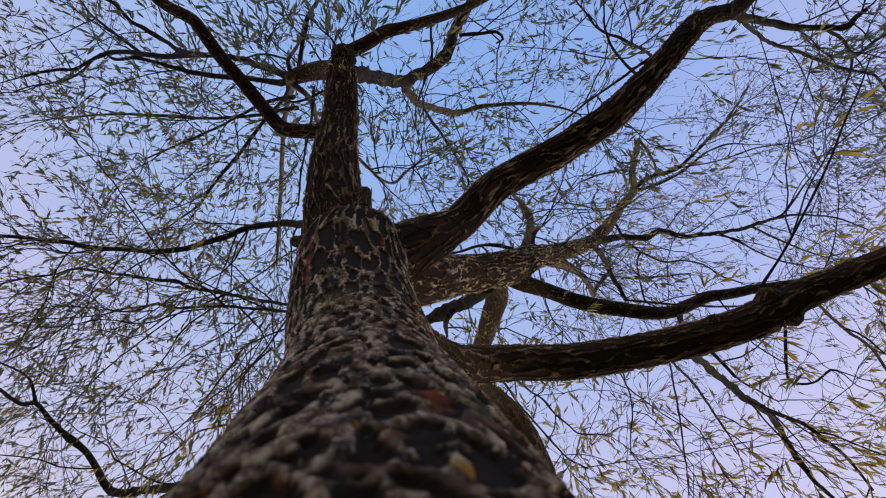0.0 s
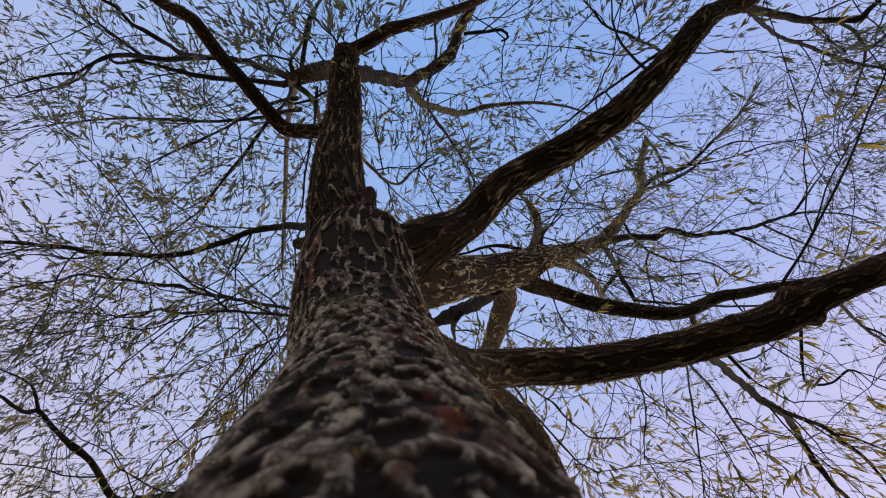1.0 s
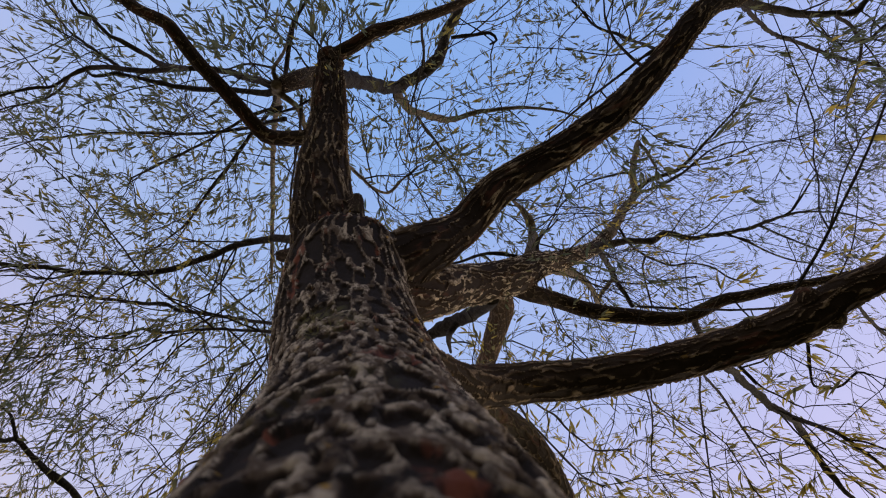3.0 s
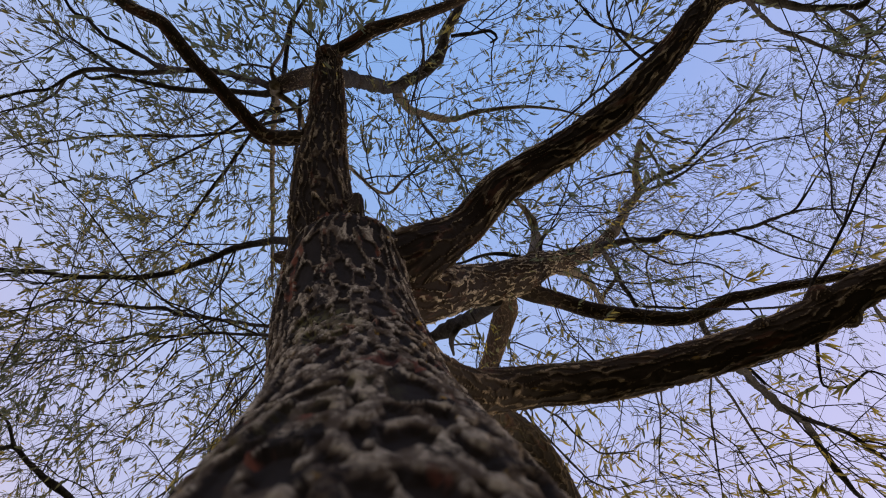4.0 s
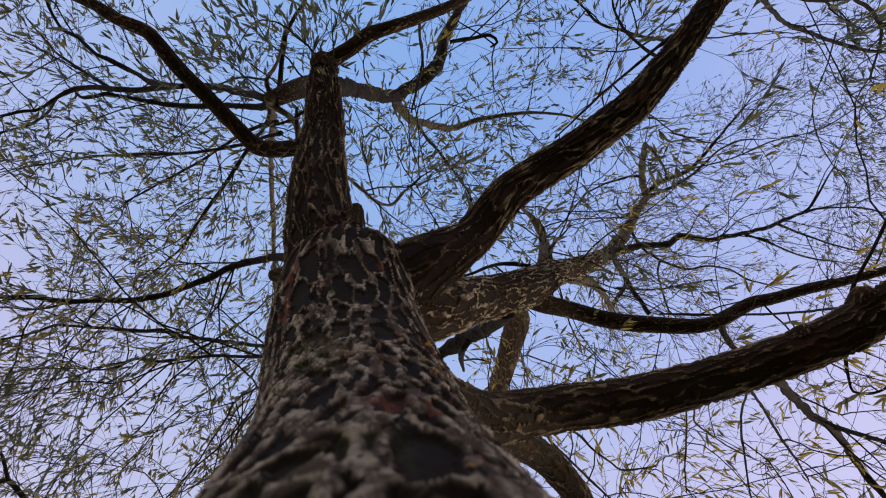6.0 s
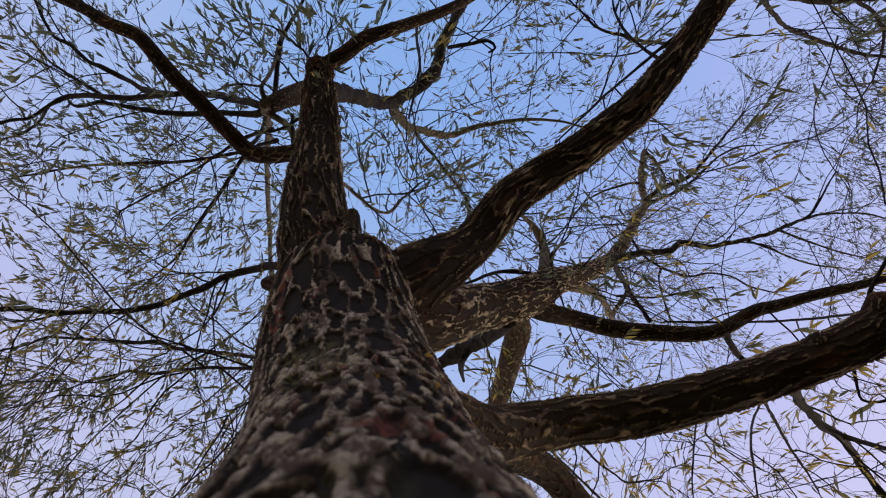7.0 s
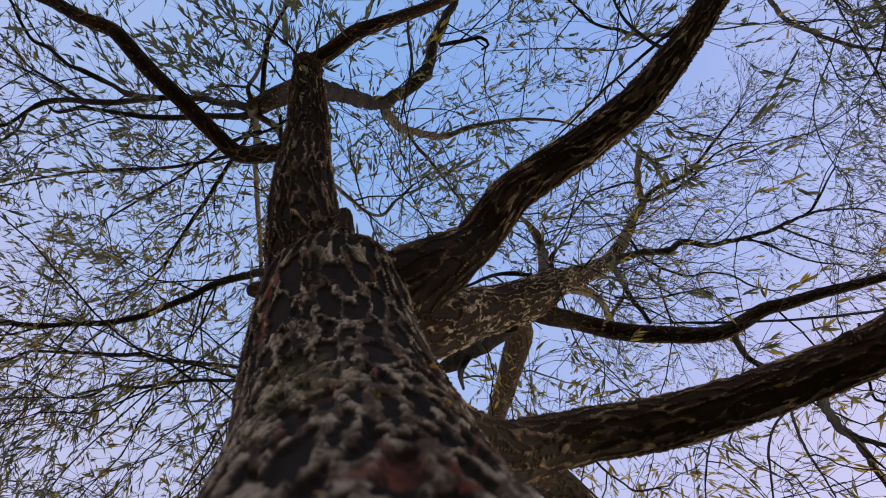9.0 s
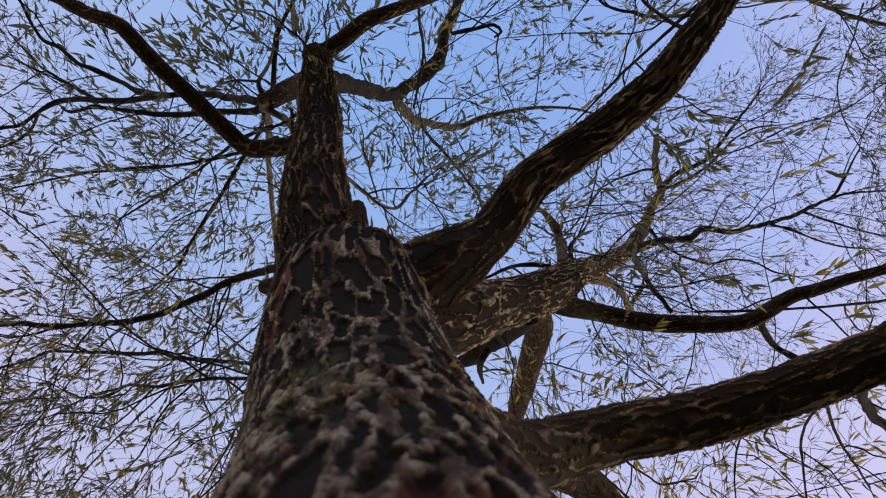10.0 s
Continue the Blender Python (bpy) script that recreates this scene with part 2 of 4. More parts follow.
WOOD["branch_b_pale"] = [
    (1.336, 0.494, 6.133, 0.0495), (1.864, 0.701, 7.281, 0.0411), (2.294, 0.876, 8.142, 0.0337), (2.677, 1.099, 8.956, 0.0318),
    (3.183, 1.459, 10.1, 0.0332),
]
WOOD["branch_b1b"] = [
    (3.349, 0.02, 9.286, 0.035), (3.572, -0.126, 9.272, 0.028), (3.966, -0.253, 9.335, 0.025), (4.372, -0.59, 9.416, 0.018),
    (4.843, -0.968, 9.594, 0.015),
]
WOOD["branch_a_t1"] = [
    (2.225, -1.057, 5.327, 0.034), (2.543, -1.093, 5.543, 0.029), (2.906, -1.09, 5.7, 0.027), (3.184, -1.102, 5.767, 0.023),
    (3.366, -1.114, 5.745, 0.023), (3.437, -1.18, 5.742, 0.02), (3.507, -1.227, 5.738, 0.016),
]
WOOD["branch_a_t2"] = [
    (3.222, -1.102, 5.762, 0.016), (3.482, -1.069, 5.929, 0.016), (3.727, -0.999, 6.094, 0.015), (4.001, -1.157, 6.175, 0.013),
    (4.516, -1.359, 6.331, 0.011),
]
WOOD["branch_a_t3"] = [
    (2.286, -1.091, 5.367, 0.0191), (2.852, -1.158, 6.061, 0.0191), (3.319, -1.2, 6.597, 0.0194), (3.796, -1.268, 7.107, 0.0216),
    (4.256, -1.315, 7.521, 0.0208), (4.569, -1.292, 7.71, 0.0215), (4.946, -1.253, 7.887, 0.0223), (5.237, -1.236, 8.016, 0.02),
    (5.575, -1.182, 8.079, 0.0174), (6.02, -0.786, 8.226, 0.015),
]
WOOD["branch_a_s1"] = [
    (1.541, -0.566, 4.889, 0.0123), (1.528, -0.661, 5.044, 0.0114), (1.497, -0.727, 5.105, 0.0101), (1.472, -0.805, 5.181, 0.0103),
    (1.461, -0.879, 5.236, 0.009), (1.459, -0.958, 5.286, 0.0076), (1.464, -1.024, 5.306, 0.0061), (1.47, -1.123, 5.334, 0.0061),
]
WOOD["branch_a_s2"] = [
    (1.653, -0.667, 4.951, 0.0125), (1.881, -0.831, 5.543, 0.0132), (2.116, -1.035, 6.267, 0.0137), (2.222, -1.194, 6.785, 0.0153),
    (2.173, -1.256, 6.881, 0.0155), (2.083, -1.305, 6.942, 0.0134), (2.029, -1.386, 7.038, 0.0136), (1.979, -1.481, 7.082, 0.0114),
    (1.911, -1.592, 7.147, 0.0092),
]
WOOD["branch_a_s3"] = [
    (1.651, -0.737, 4.982, 0.0112), (1.482, -0.638, 4.881, 0.0095), (1.376, -0.572, 4.809, 0.0092), (1.35, -0.542, 4.916, 0.0082),
    (1.337, -0.509, 5.148, 0.0088), (1.303, -0.451, 5.362, 0.0078), (1.257, -0.391, 5.529, 0.0065), (1.181, -0.325, 5.568, 0.0049),
]
WOOD["branch_c_r1"] = [
    (1.484, 0.452, 3.708, 0.0095), (1.501, 0.412, 3.723, 0.0096), (1.522, 0.371, 3.738, 0.0086), (1.548, 0.321, 3.732, 0.0075),
    (1.589, 0.241, 3.72, 0.0064), (1.625, 0.144, 3.698, 0.0063), (1.635, 0.022, 3.626, 0.0051), (1.633, -0.105, 3.546, 0.0049),
    (1.622, -0.224, 3.474, 0.0047), (1.625, -0.318, 3.421, 0.0037), (1.612, -0.415, 3.364, 0.0027),
]
WOOD["branch_c_r2"] = [
    (1.198, 0.593, 3.671, 0.0155), (1.556, 0.802, 4.14, 0.0184), (1.877, 0.999, 4.532, 0.0203), (2.208, 1.204, 4.91, 0.0233),
    (2.6, 1.427, 5.32, 0.0248), (2.849, 1.592, 5.585, 0.0267), (2.969, 1.725, 5.67, 0.0256), (3.086, 1.87, 5.722, 0.0242),
    (3.164, 1.985, 5.721, 0.0224), (3.243, 2.078, 5.72, 0.0206), (3.337, 2.174, 5.737, 0.0189), (3.614, 2.399, 5.813, 0.0155),
    (4.063, 2.778, 5.932, 0.0121),
]
WOOD["branch_c_r2b"] = [
    (2.599, 1.427, 5.32, 0.0165), (2.614, 1.416, 5.198, 0.0144), (2.625, 1.411, 5.08, 0.014), (2.622, 1.398, 4.933, 0.0119),
    (2.737, 1.481, 4.943, 0.012), (2.888, 1.607, 4.921, 0.0105), (3.072, 1.816, 4.924, 0.0091),
]
WOOD["branch_c_r3"] = [
    (2.92, 0.88, 5.607, 0.0117), (2.906, 1.069, 5.572, 0.0116), (2.902, 1.22, 5.543, 0.0116), (2.913, 1.313, 5.522, 0.0096),
    (2.994, 1.329, 5.5, 0.0096), (3.083, 1.307, 5.48, 0.0096), (3.169, 1.227, 5.462, 0.0077), (3.237, 1.243, 5.442, 0.0076),
]
WOOD["branch_c_r4"] = [
    (1.702, 0.394, 3.719, 0.0086), (1.871, 0.465, 3.9, 0.0081), (2.234, 0.617, 4.262, 0.0094), (2.56, 0.757, 4.551, 0.0104),
    (2.856, 0.881, 4.781, 0.0096), (3.13, 1.042, 4.987, 0.0102), (3.495, 1.349, 5.248, 0.0092), (3.769, 1.699, 5.434, 0.0078),
]
WOOD["branch_l1"] = [
    (-0.104, 0.091, 4.452, 0.033), (-0.325, 0.215, 5.61, 0.0286), (-0.442, 0.234, 5.951, 0.0276), (-0.593, 0.247, 6.183, 0.0254),
    (-0.716, 0.267, 6.279, 0.024), (-0.837, 0.303, 6.335, 0.0243), (-1.032, 0.375, 6.374, 0.0244), (-1.217, 0.429, 6.377, 0.0224),
    (-1.399, 0.45, 6.385, 0.0223), (-1.588, 0.443, 6.421, 0.0205), (-1.778, 0.433, 6.459, 0.0187), (-1.978, 0.417, 6.519, 0.0189),
    (-2.098, 0.393, 6.555, 0.0189), (-2.383, 0.368, 6.638, 0.0172), (-2.632, 0.346, 6.709, 0.0154), (-3.236, 0.305, 6.953, 0.012),
]
WOOD["branch_l2"] = [
    (-0.091, -0.291, 4.946, 0.0396), (-0.204, -0.297, 4.977, 0.0398), (-0.314, -0.304, 5.047, 0.0405), (-0.397, -0.326, 5.086, 0.0394),
    (-0.455, -0.391, 5.074, 0.0378), (-0.532, -0.489, 5.037, 0.0372), (-0.594, -0.568, 5.002, 0.0354), (-0.663, -0.647, 5, 0.0353),
    (-0.734, -0.742, 5.016, 0.0353), (-0.792, -0.826, 5.027, 0.034), (-0.831, -0.868, 5.047, 0.0328), (-0.912, -0.912, 5.079, 0.0317),
    (-0.993, -0.962, 5.112, 0.0292), (-1.075, -1.027, 5.15, 0.0281), (-1.372, -1.216, 5.312, 0.0263), (-1.809, -1.555, 5.627, 0.0236),
]
WOOD["branch_l3"] = [
    (-0.08, -0.684, 5.498, 0.0612), (-0.222, -0.842, 6.337, 0.0704), (-0.36, -0.879, 6.668, 0.0691), (-0.476, -0.884, 6.892, 0.0636),
    (-0.531, -0.852, 6.859, 0.0445),
]
WOOD["branch_l3a"] = [
    (-0.376, -0.88, 6.7, 0.0342), (-0.536, -0.901, 6.994, 0.0319), (-0.706, -1.008, 7.357, 0.0318), (-0.891, -1.113, 7.711, 0.0313),
    (-1.016, -1.18, 7.909, 0.0298), (-1.192, -1.246, 8.084, 0.028), (-1.393, -1.268, 8.111, 0.028), (-1.513, -1.236, 8.002, 0.0274),
    (-1.695, -1.184, 7.803, 0.0264), (-1.852, -1.162, 7.59, 0.0253), (-1.958, -1.142, 7.404, 0.0222), (-2.053, -1.098, 7.316, 0.0196),
    (-2.173, -1.052, 7.347, 0.0175), (-2.315, -0.985, 7.377, 0.0154), (-2.467, -0.981, 7.395, 0.0132), (-2.802, -0.925, 7.483, 0.0111),
]
WOOD["branch_l3b"] = [
    (-0.458, -0.884, 6.859, 0.0291), (-0.592, -0.863, 7.085, 0.026), (-0.735, -0.892, 7.199, 0.0243), (-0.93, -0.929, 7.344, 0.0248),
    (-1.186, -0.975, 7.53, 0.0255), (-1.442, -1.028, 7.67, 0.0236), (-1.654, -1.09, 7.792, 0.0216), (-1.871, -1.164, 7.917, 0.0195),
    (-2.034, -1.199, 7.994, 0.0197), (-2.234, -1.2, 8.091, 0.0174), (-2.33, -1.258, 8.17, 0.0126),
]
WOOD["branch_l3c"] = [
    (-0.453, -0.883, 6.849, 0.0207), (-0.452, -1.047, 7.088, 0.0217), (-0.429, -1.198, 7.094, 0.0217), (-0.405, -1.334, 7.127, 0.0218),
    (-0.374, -1.434, 7.152, 0.0197), (-0.316, -1.532, 7.153, 0.0175), (-0.231, -1.618, 7.09, 0.0152), (-0.14, -1.757, 7.003, 0.0128),
]
WOOD["branch_l3d"] = [
    (-0.485, -0.841, 6.61, 0.038), (-0.642, -0.886, 8.051, 0.03), (-0.781, -0.691, 8.861, 0.028), (-0.883, -0.357, 9.551, 0.03),
    (-0.978, 0.047, 10.133, 0.029), (-1.064, 0.507, 10.607, 0.027), (-1.163, 1.098, 11.071, 0.02),
]
WOOD["branch_l3e"] = [
    (-0.529, -0.873, 6.98, 0.017), (-0.595, -0.771, 7.215, 0.0178), (-0.751, -0.662, 7.545, 0.0188), (-0.879, -0.547, 7.658, 0.0192),
    (-1.022, -0.344, 7.641, 0.0191), (-1.197, -0.166, 7.746, 0.017), (-1.354, 0.01, 7.818, 0.0147), (-1.474, 0.152, 7.876, 0.0124),
    (-1.683, 0.293, 7.988, 0.0101), (-1.926, 0.438, 8.113, 0.0077),
]
WOOD["branch_l3f"] = [
    (-0.329, -0.799, 6.788, 0.0144), (-0.34, -0.642, 6.828, 0.0145), (-0.382, -0.5, 7.049, 0.013), (-0.444, -0.299, 7.241, 0.0113),
    (-0.498, -0.08, 7.411, 0.0116), (-0.532, 0.155, 7.537, 0.0095),
]
WOOD["branch_l3g"] = [
    (-1.434, -1.257, 8.074, 0.0253), (-1.522, -1.194, 7.602, 0.0232), (-1.569, -1.225, 7.403, 0.0201), (-1.61, -1.24, 7.266, 0.0196),
    (-1.701, -1.293, 7.244, 0.0195), (-1.819, -1.363, 7.305, 0.0174), (-1.918, -1.456, 7.37, 0.0176), (-2.016, -1.553, 7.431, 0.0177),
    (-2.111, -1.61, 7.471, 0.0156), (-2.189, -1.762, 7.489, 0.0134), (-2.211, -1.893, 7.423, 0.011),
]
WOOD["branch_t1"] = [
    (-0.077, -0.807, 5.659, 0.054), (-0.016, -0.848, 5.642, 0.0475), (0.082, -0.889, 5.592, 0.0439), (0.179, -0.941, 5.543, 0.0435),
    (0.285, -0.954, 5.474, 0.0367), (0.452, -1.023, 5.562, 0.0345), (0.631, -1.108, 5.671, 0.0323), (0.79, -1.204, 5.793, 0.03),
    (0.973, -1.348, 5.974, 0.0278), (1.155, -1.524, 6.161, 0.0234),
]
WOOD["branch_t2"] = [
    (-0.08, -0.659, 5.468, 0.0425), (0.02, -0.764, 6.013, 0.0455), (0.133, -0.834, 6.523, 0.0473), (0.271, -0.89, 7.01, 0.0501),
    (0.402, -0.934, 7.359, 0.0513), (0.541, -1.024, 7.569, 0.0534), (0.698, -1.114, 7.615, 0.049), (0.807, -1.201, 7.651, 0.0494),
    (0.858, -1.298, 7.698, 0.0498), (0.911, -1.435, 7.762, 0.0453), (0.981, -1.579, 7.842, 0.0433), (1.072, -1.73, 7.938, 0.0415),
    (1.197, -1.902, 8.086, 0.0372), (1.288, -2.13, 8.226, 0.0298),
]
WOOD["branch_t2b"] = [
    (0.411, -0.94, 7.372, 0.0421), (0.506, -0.878, 7.759, 0.0401), (0.586, -0.832, 7.976, 0.0391), (0.712, -0.821, 8.2, 0.0352),
    (0.877, -0.815, 8.443, 0.0366), (1.09, -0.821, 8.732, 0.0354), (1.214, -0.859, 8.747, 0.0296), (1.369, -0.895, 8.757, 0.0297),
    (1.552, -0.922, 8.755, 0.0238), (1.738, -0.933, 8.764, 0.024), (1.932, -0.943, 8.8, 0.0211), (2.129, -0.934, 8.835, 0.0183),
    (2.359, -0.899, 8.871, 0.0154), (2.544, -0.829, 8.863, 0.0123),
]
WOOD["branch_t2c"] = [
    (0.628, -0.828, 8.052, 0.0185), (0.767, -0.679, 8.29, 0.0165), (0.914, -0.52, 8.43, 0.0169), (1.039, -0.315, 8.394, 0.0141),
    (1.134, -0.139, 8.345, 0.014), (1.156, -0.025, 8.309, 0.0112),
]
WOOD["branch_t2d"] = [
    (0.874, -1.304, 7.17, 0.019), (1.054, -1.312, 7.138, 0.017), (1.196, -1.324, 7.111, 0.017), (1.243, -1.261, 7.1, 0.014),
    (1.185, -1.228, 7.104, 0.01),
]
WOOD["branch_stem_lit"] = [
    (-0.059, -0.226, 5.161, 0.0126), (0.01, -0.2, 5.866, 0.0136), (0.084, -0.145, 6.248, 0.0149), (0.161, -0.084, 6.485, 0.0138),
    (0.285, -0.041, 6.667, 0.0123), (0.408, -0.144, 6.84, 0.0107), (0.553, -0.255, 7.029, 0.0089),
]
WOOD["branch_low_a"] = [
    (-0.091, 0.611, 4.604, 0.014), (-0.197, 0.662, 5.021, 0.0122), (-0.524, 0.812, 6.149, 0.0145), (-0.735, 0.857, 6.593, 0.016),
    (-1.009, 0.88, 7.013, 0.0173), (-1.277, 0.877, 7.278, 0.018), (-1.493, 0.864, 7.446, 0.0185), (-1.62, 0.814, 7.519, 0.0187),
    (-1.806, 0.819, 7.616, 0.0189), (-2.078, 0.795, 7.761, 0.0169), (-2.361, 0.779, 7.907, 0.0147), (-2.654, 0.758, 8.058, 0.015),
    (-2.906, 0.824, 8.189, 0.0127), (-3.293, 0.887, 8.383, 0.0131), (-3.673, 0.988, 8.533, 0.0106),
]
WOOD["branch_low_b"] = [
    (-0.094, 0.644, 4.703, 0.013), (-0.158, 0.576, 4.454, 0.009), (-0.421, 0.689, 5.211, 0.01), (-0.632, 0.732, 5.549, 0.0109),
    (-0.832, 0.757, 5.782, 0.0115), (-1.052, 0.795, 6.02, 0.0121), (-1.233, 0.831, 6.184, 0.0108), (-1.368, 0.833, 6.291, 0.011),
    (-1.458, 0.827, 6.357, 0.0093), (-1.603, 0.885, 6.459, 0.0095), (-1.749, 0.912, 6.559, 0.0077), (-1.87, 0.897, 6.594, 0.0058),
]
WOOD["branch_low_c"] = [
    (-0.287, 0.686, 4.817, 0.0062), (-0.417, 0.731, 4.84, 0.0053), (-0.582, 0.882, 5.348, 0.0062), (-0.716, 0.995, 5.653, 0.0067),
    (-0.852, 1.187, 5.962, 0.0073), (-0.99, 1.359, 6.154, 0.0063), (-1.135, 1.556, 6.335, 0.0053), (-1.304, 1.775, 6.545, 0.0041),
]
WOOD["branch_bl"] = [
    (-0.57, 1.247, 4.263, 0.0206), (-0.824, 1.501, 4.82, 0.0231), (-1.103, 1.729, 5.311, 0.0263), (-1.355, 1.916, 5.708, 0.0271),
    (-1.56, 2.017, 5.9, 0.0301), (-1.677, 2.036, 5.997, 0.0306), (-1.734, 2, 6.04, 0.0289), (-1.802, 1.916, 6.085, 0.0272),
    (-1.868, 1.83, 6.127, 0.0254), (-1.933, 1.778, 6.157, 0.0254), (-2.062, 1.692, 6.214, 0.0237), (-2.151, 1.622, 6.255, 0.0218),
    (-2.262, 1.513, 6.31, 0.0199), (-2.392, 1.533, 6.387, 0.0182), (-2.506, 1.513, 6.47, 0.0164), (-2.626, 1.474, 6.562, 0.0146),
    (-2.991, 1.406, 6.82, 0.0108),
]
WOOD["branch_bl2"] = [
    (-2.263, 1.513, 6.311, 0.0179), (-2.28, 1.478, 6.329, 0.016), (-2.314, 1.409, 6.378, 0.0141), (-2.365, 1.365, 6.446, 0.0122),
    (-2.498, 1.328, 6.555, 0.0104), (-2.676, 1.301, 6.684, 0.0085), (-3.014, 1.261, 6.954, 0.0066),
]
WOOD["branch_bl3"] = [
    (-0.831, 1.472, 5.594, 0.0087), (-0.924, 1.526, 5.704, 0.0076), (-1.064, 1.603, 5.848, 0.0078), (-1.239, 1.795, 6.165, 0.0084),
    (-1.396, 1.953, 6.369, 0.0087), (-1.563, 2.071, 6.517, 0.0075), (-1.767, 2.203, 6.691, 0.0062), (-1.958, 2.313, 6.808, 0.0047),
]
WOOD["stub_fork"] = [
    (-0.019, 0.151, 4.072, 0.055), (0.02, 0.091, 4.154, 0.045), (0.034, 0.042, 4.217, 0.033), (0.037, 0.002, 4.261, 0.027),
]
WOOD["stub_left"] = [
    (-0.182, 0.21, 4.046, 0.027), (-0.23, 0.209, 4.092, 0.027), (-0.256, 0.208, 4.116, 0.023),
]
WOOD["stub_top"] = [
    (-0.048, -0.746, 5.565, 0.068), (-0.079, -0.81, 5.605, 0.066), (-0.099, -0.849, 5.631, 0.059),
]
WOOD["branch_d_a"] = [
    (0.708, 0.954, 4.644, 0.0088), (0.818, 1.102, 4.89, 0.0082), (0.901, 1.227, 5.055, 0.0087), (1.026, 1.382, 5.245, 0.0077),
    (1.136, 1.516, 5.358, 0.008), (1.255, 1.66, 5.481, 0.0083), (1.368, 1.788, 5.568, 0.0068), (1.558, 1.931, 5.691, 0.0071),
]
WOOD["branch_d_b"] = [
    (0.816, 1, 4.764, 0.0079), (1.009, 1.197, 5.16, 0.0075), (1.131, 1.304, 5.308, 0.0078), (1.214, 1.406, 5.375, 0.008),
    (1.343, 1.531, 5.47, 0.0066), (1.462, 1.63, 5.564, 0.0068), (1.753, 1.727, 5.784, 0.0054),
]
WOOD["branch_c_h1"] = [
    (0.909, 0.631, 3.626, 0.0041), (1.135, 0.823, 4.092, 0.0042), (1.37, 1.05, 4.571, 0.005), (1.554, 1.294, 4.962, 0.0058),
    (1.584, 1.448, 5.047, 0.0045), (1.614, 1.598, 5.108, 0.0045),
]
WOOD["branch_c_h2"] = [
    (1.117, 0.609, 3.662, 0.0051), (1.277, 0.746, 3.95, 0.0049), (1.447, 0.905, 4.266, 0.0057), (1.653, 1.123, 4.626, 0.0065),
    (1.782, 1.33, 4.829, 0.0056), (1.895, 1.554, 4.996, 0.0059), (1.958, 1.69, 5.082, 0.0046), (2.035, 1.908, 5.19, 0.0047),
]
WOOD["branch_c_h3"] = [
    (1.117, 0.609, 3.662, 0.0051), (1.307, 0.736, 3.955, 0.006), (1.608, 0.942, 4.381, 0.0072), (1.919, 1.199, 4.777, 0.0083),
    (2.09, 1.364, 4.954, 0.0073), (2.242, 1.521, 5.089, 0.0062), (2.341, 1.641, 5.165, 0.0063),
]
WOOD["branch_l4a"] = [
    (-0.503, -0.69, 7.345, 0.022), (-0.663, -0.695, 7.566, 0.018), (-0.875, -0.674, 7.791, 0.019), (-1.363, -0.664, 8.05, 0.017),
    (-1.903, -0.71, 8.317, 0.015), (-2.455, -0.744, 8.586, 0.013), (-3.187, -0.73, 8.974, 0.011),
]
WOOD["branch_l4b"] = [
    (-0.549, -0.798, 7.455, 0.023), (-0.738, -0.799, 7.679, 0.019), (-0.925, -0.745, 7.8, 0.017), (-1.294, -0.608, 8.141, 0.015),
    (-1.664, -0.479, 8.381, 0.013), (-2.201, -0.303, 8.741, 0.011),
]
WOOD["limb_stem"] = [
    (-0.052, 0.295, 3.909, 0.142), (-0.075, 0.176, 4.146, 0.138), (-0.098, 0.044, 4.394, 0.131), (-0.103, -0.187, 4.772, 0.111),
    (-0.082, -0.423, 5.147, 0.096), (-0.08, -0.664, 5.474, 0.09), (-0.08, -0.781, 5.616, 0.062), (-0.077, -0.807, 5.659, 0.05),
]
WOOD["branch_c_r5"] = [
    (1.545, 0.423, 3.764, 0.007), (1.703, 0.493, 4.043, 0.006), (1.947, 0.611, 4.611, 0.007), (2.005, 0.713, 5.202, 0.008),
    (1.771, 0.746, 5.633, 0.007),
]
WOOD["stub_knot"] = [
    (1.321, 0.522, 3.686, 0.042), (1.299, 0.48, 3.682, 0.031), (1.291, 0.46, 3.685, 0.017),
]
WOOD["stub_kink"] = [
    (1.592, 0.448, 3.709, 0.053), (1.627, 0.482, 3.691, 0.042), (1.65, 0.503, 3.686, 0.023),
]
WOOD["branch_b1c"] = [
    (3.966, -0.253, 9.335, 0.012), (4.404, -0.333, 9.186, 0.01), (4.77, -0.481, 8.951, 0.01), (5.178, -0.561, 8.704, 0.008),
    (5.561, -0.79, 8.475, 0.008), (5.915, -0.895, 8.238, 0.006),
]
WOOD["branch_a_t4"] = [
    (3.653, -1.055, 6.463, 0.008), (3.883, -0.899, 6.875, 0.007), (4.08, -0.629, 7.331, 0.007), (4.402, -0.301, 7.665, 0.007),
    (4.818, 0.071, 7.882, 0.006),
]
WOOD["branch_l1b"] = [
    (-1.361, 0.438, 6.299, 0.008), (-1.794, 0.643, 6.84, 0.007), (-2.29, 1, 7.275, 0.007), (-2.911, 1.425, 7.82, 0.006),
    (-3.71, 1.821, 8.39, 0.006),
]
WOOD["branch_low_d"] = [
    (-1.492, 1.036, 7.373, 0.009), (-1.894, 1.329, 7.498, 0.008), (-2.361, 1.706, 7.623, 0.008), (-2.811, 2.235, 7.833, 0.007),
    (-3.124, 2.794, 8.024, 0.005),
]
WOOD["branch_ea2"] = [
    (0.64, 0.777, 5.688, 0.0287), (0.581, 0.819, 5.626, 0.0249), (0.573, 0.899, 5.738, 0.0205), (0.609, 1.027, 5.909, 0.0107),
]
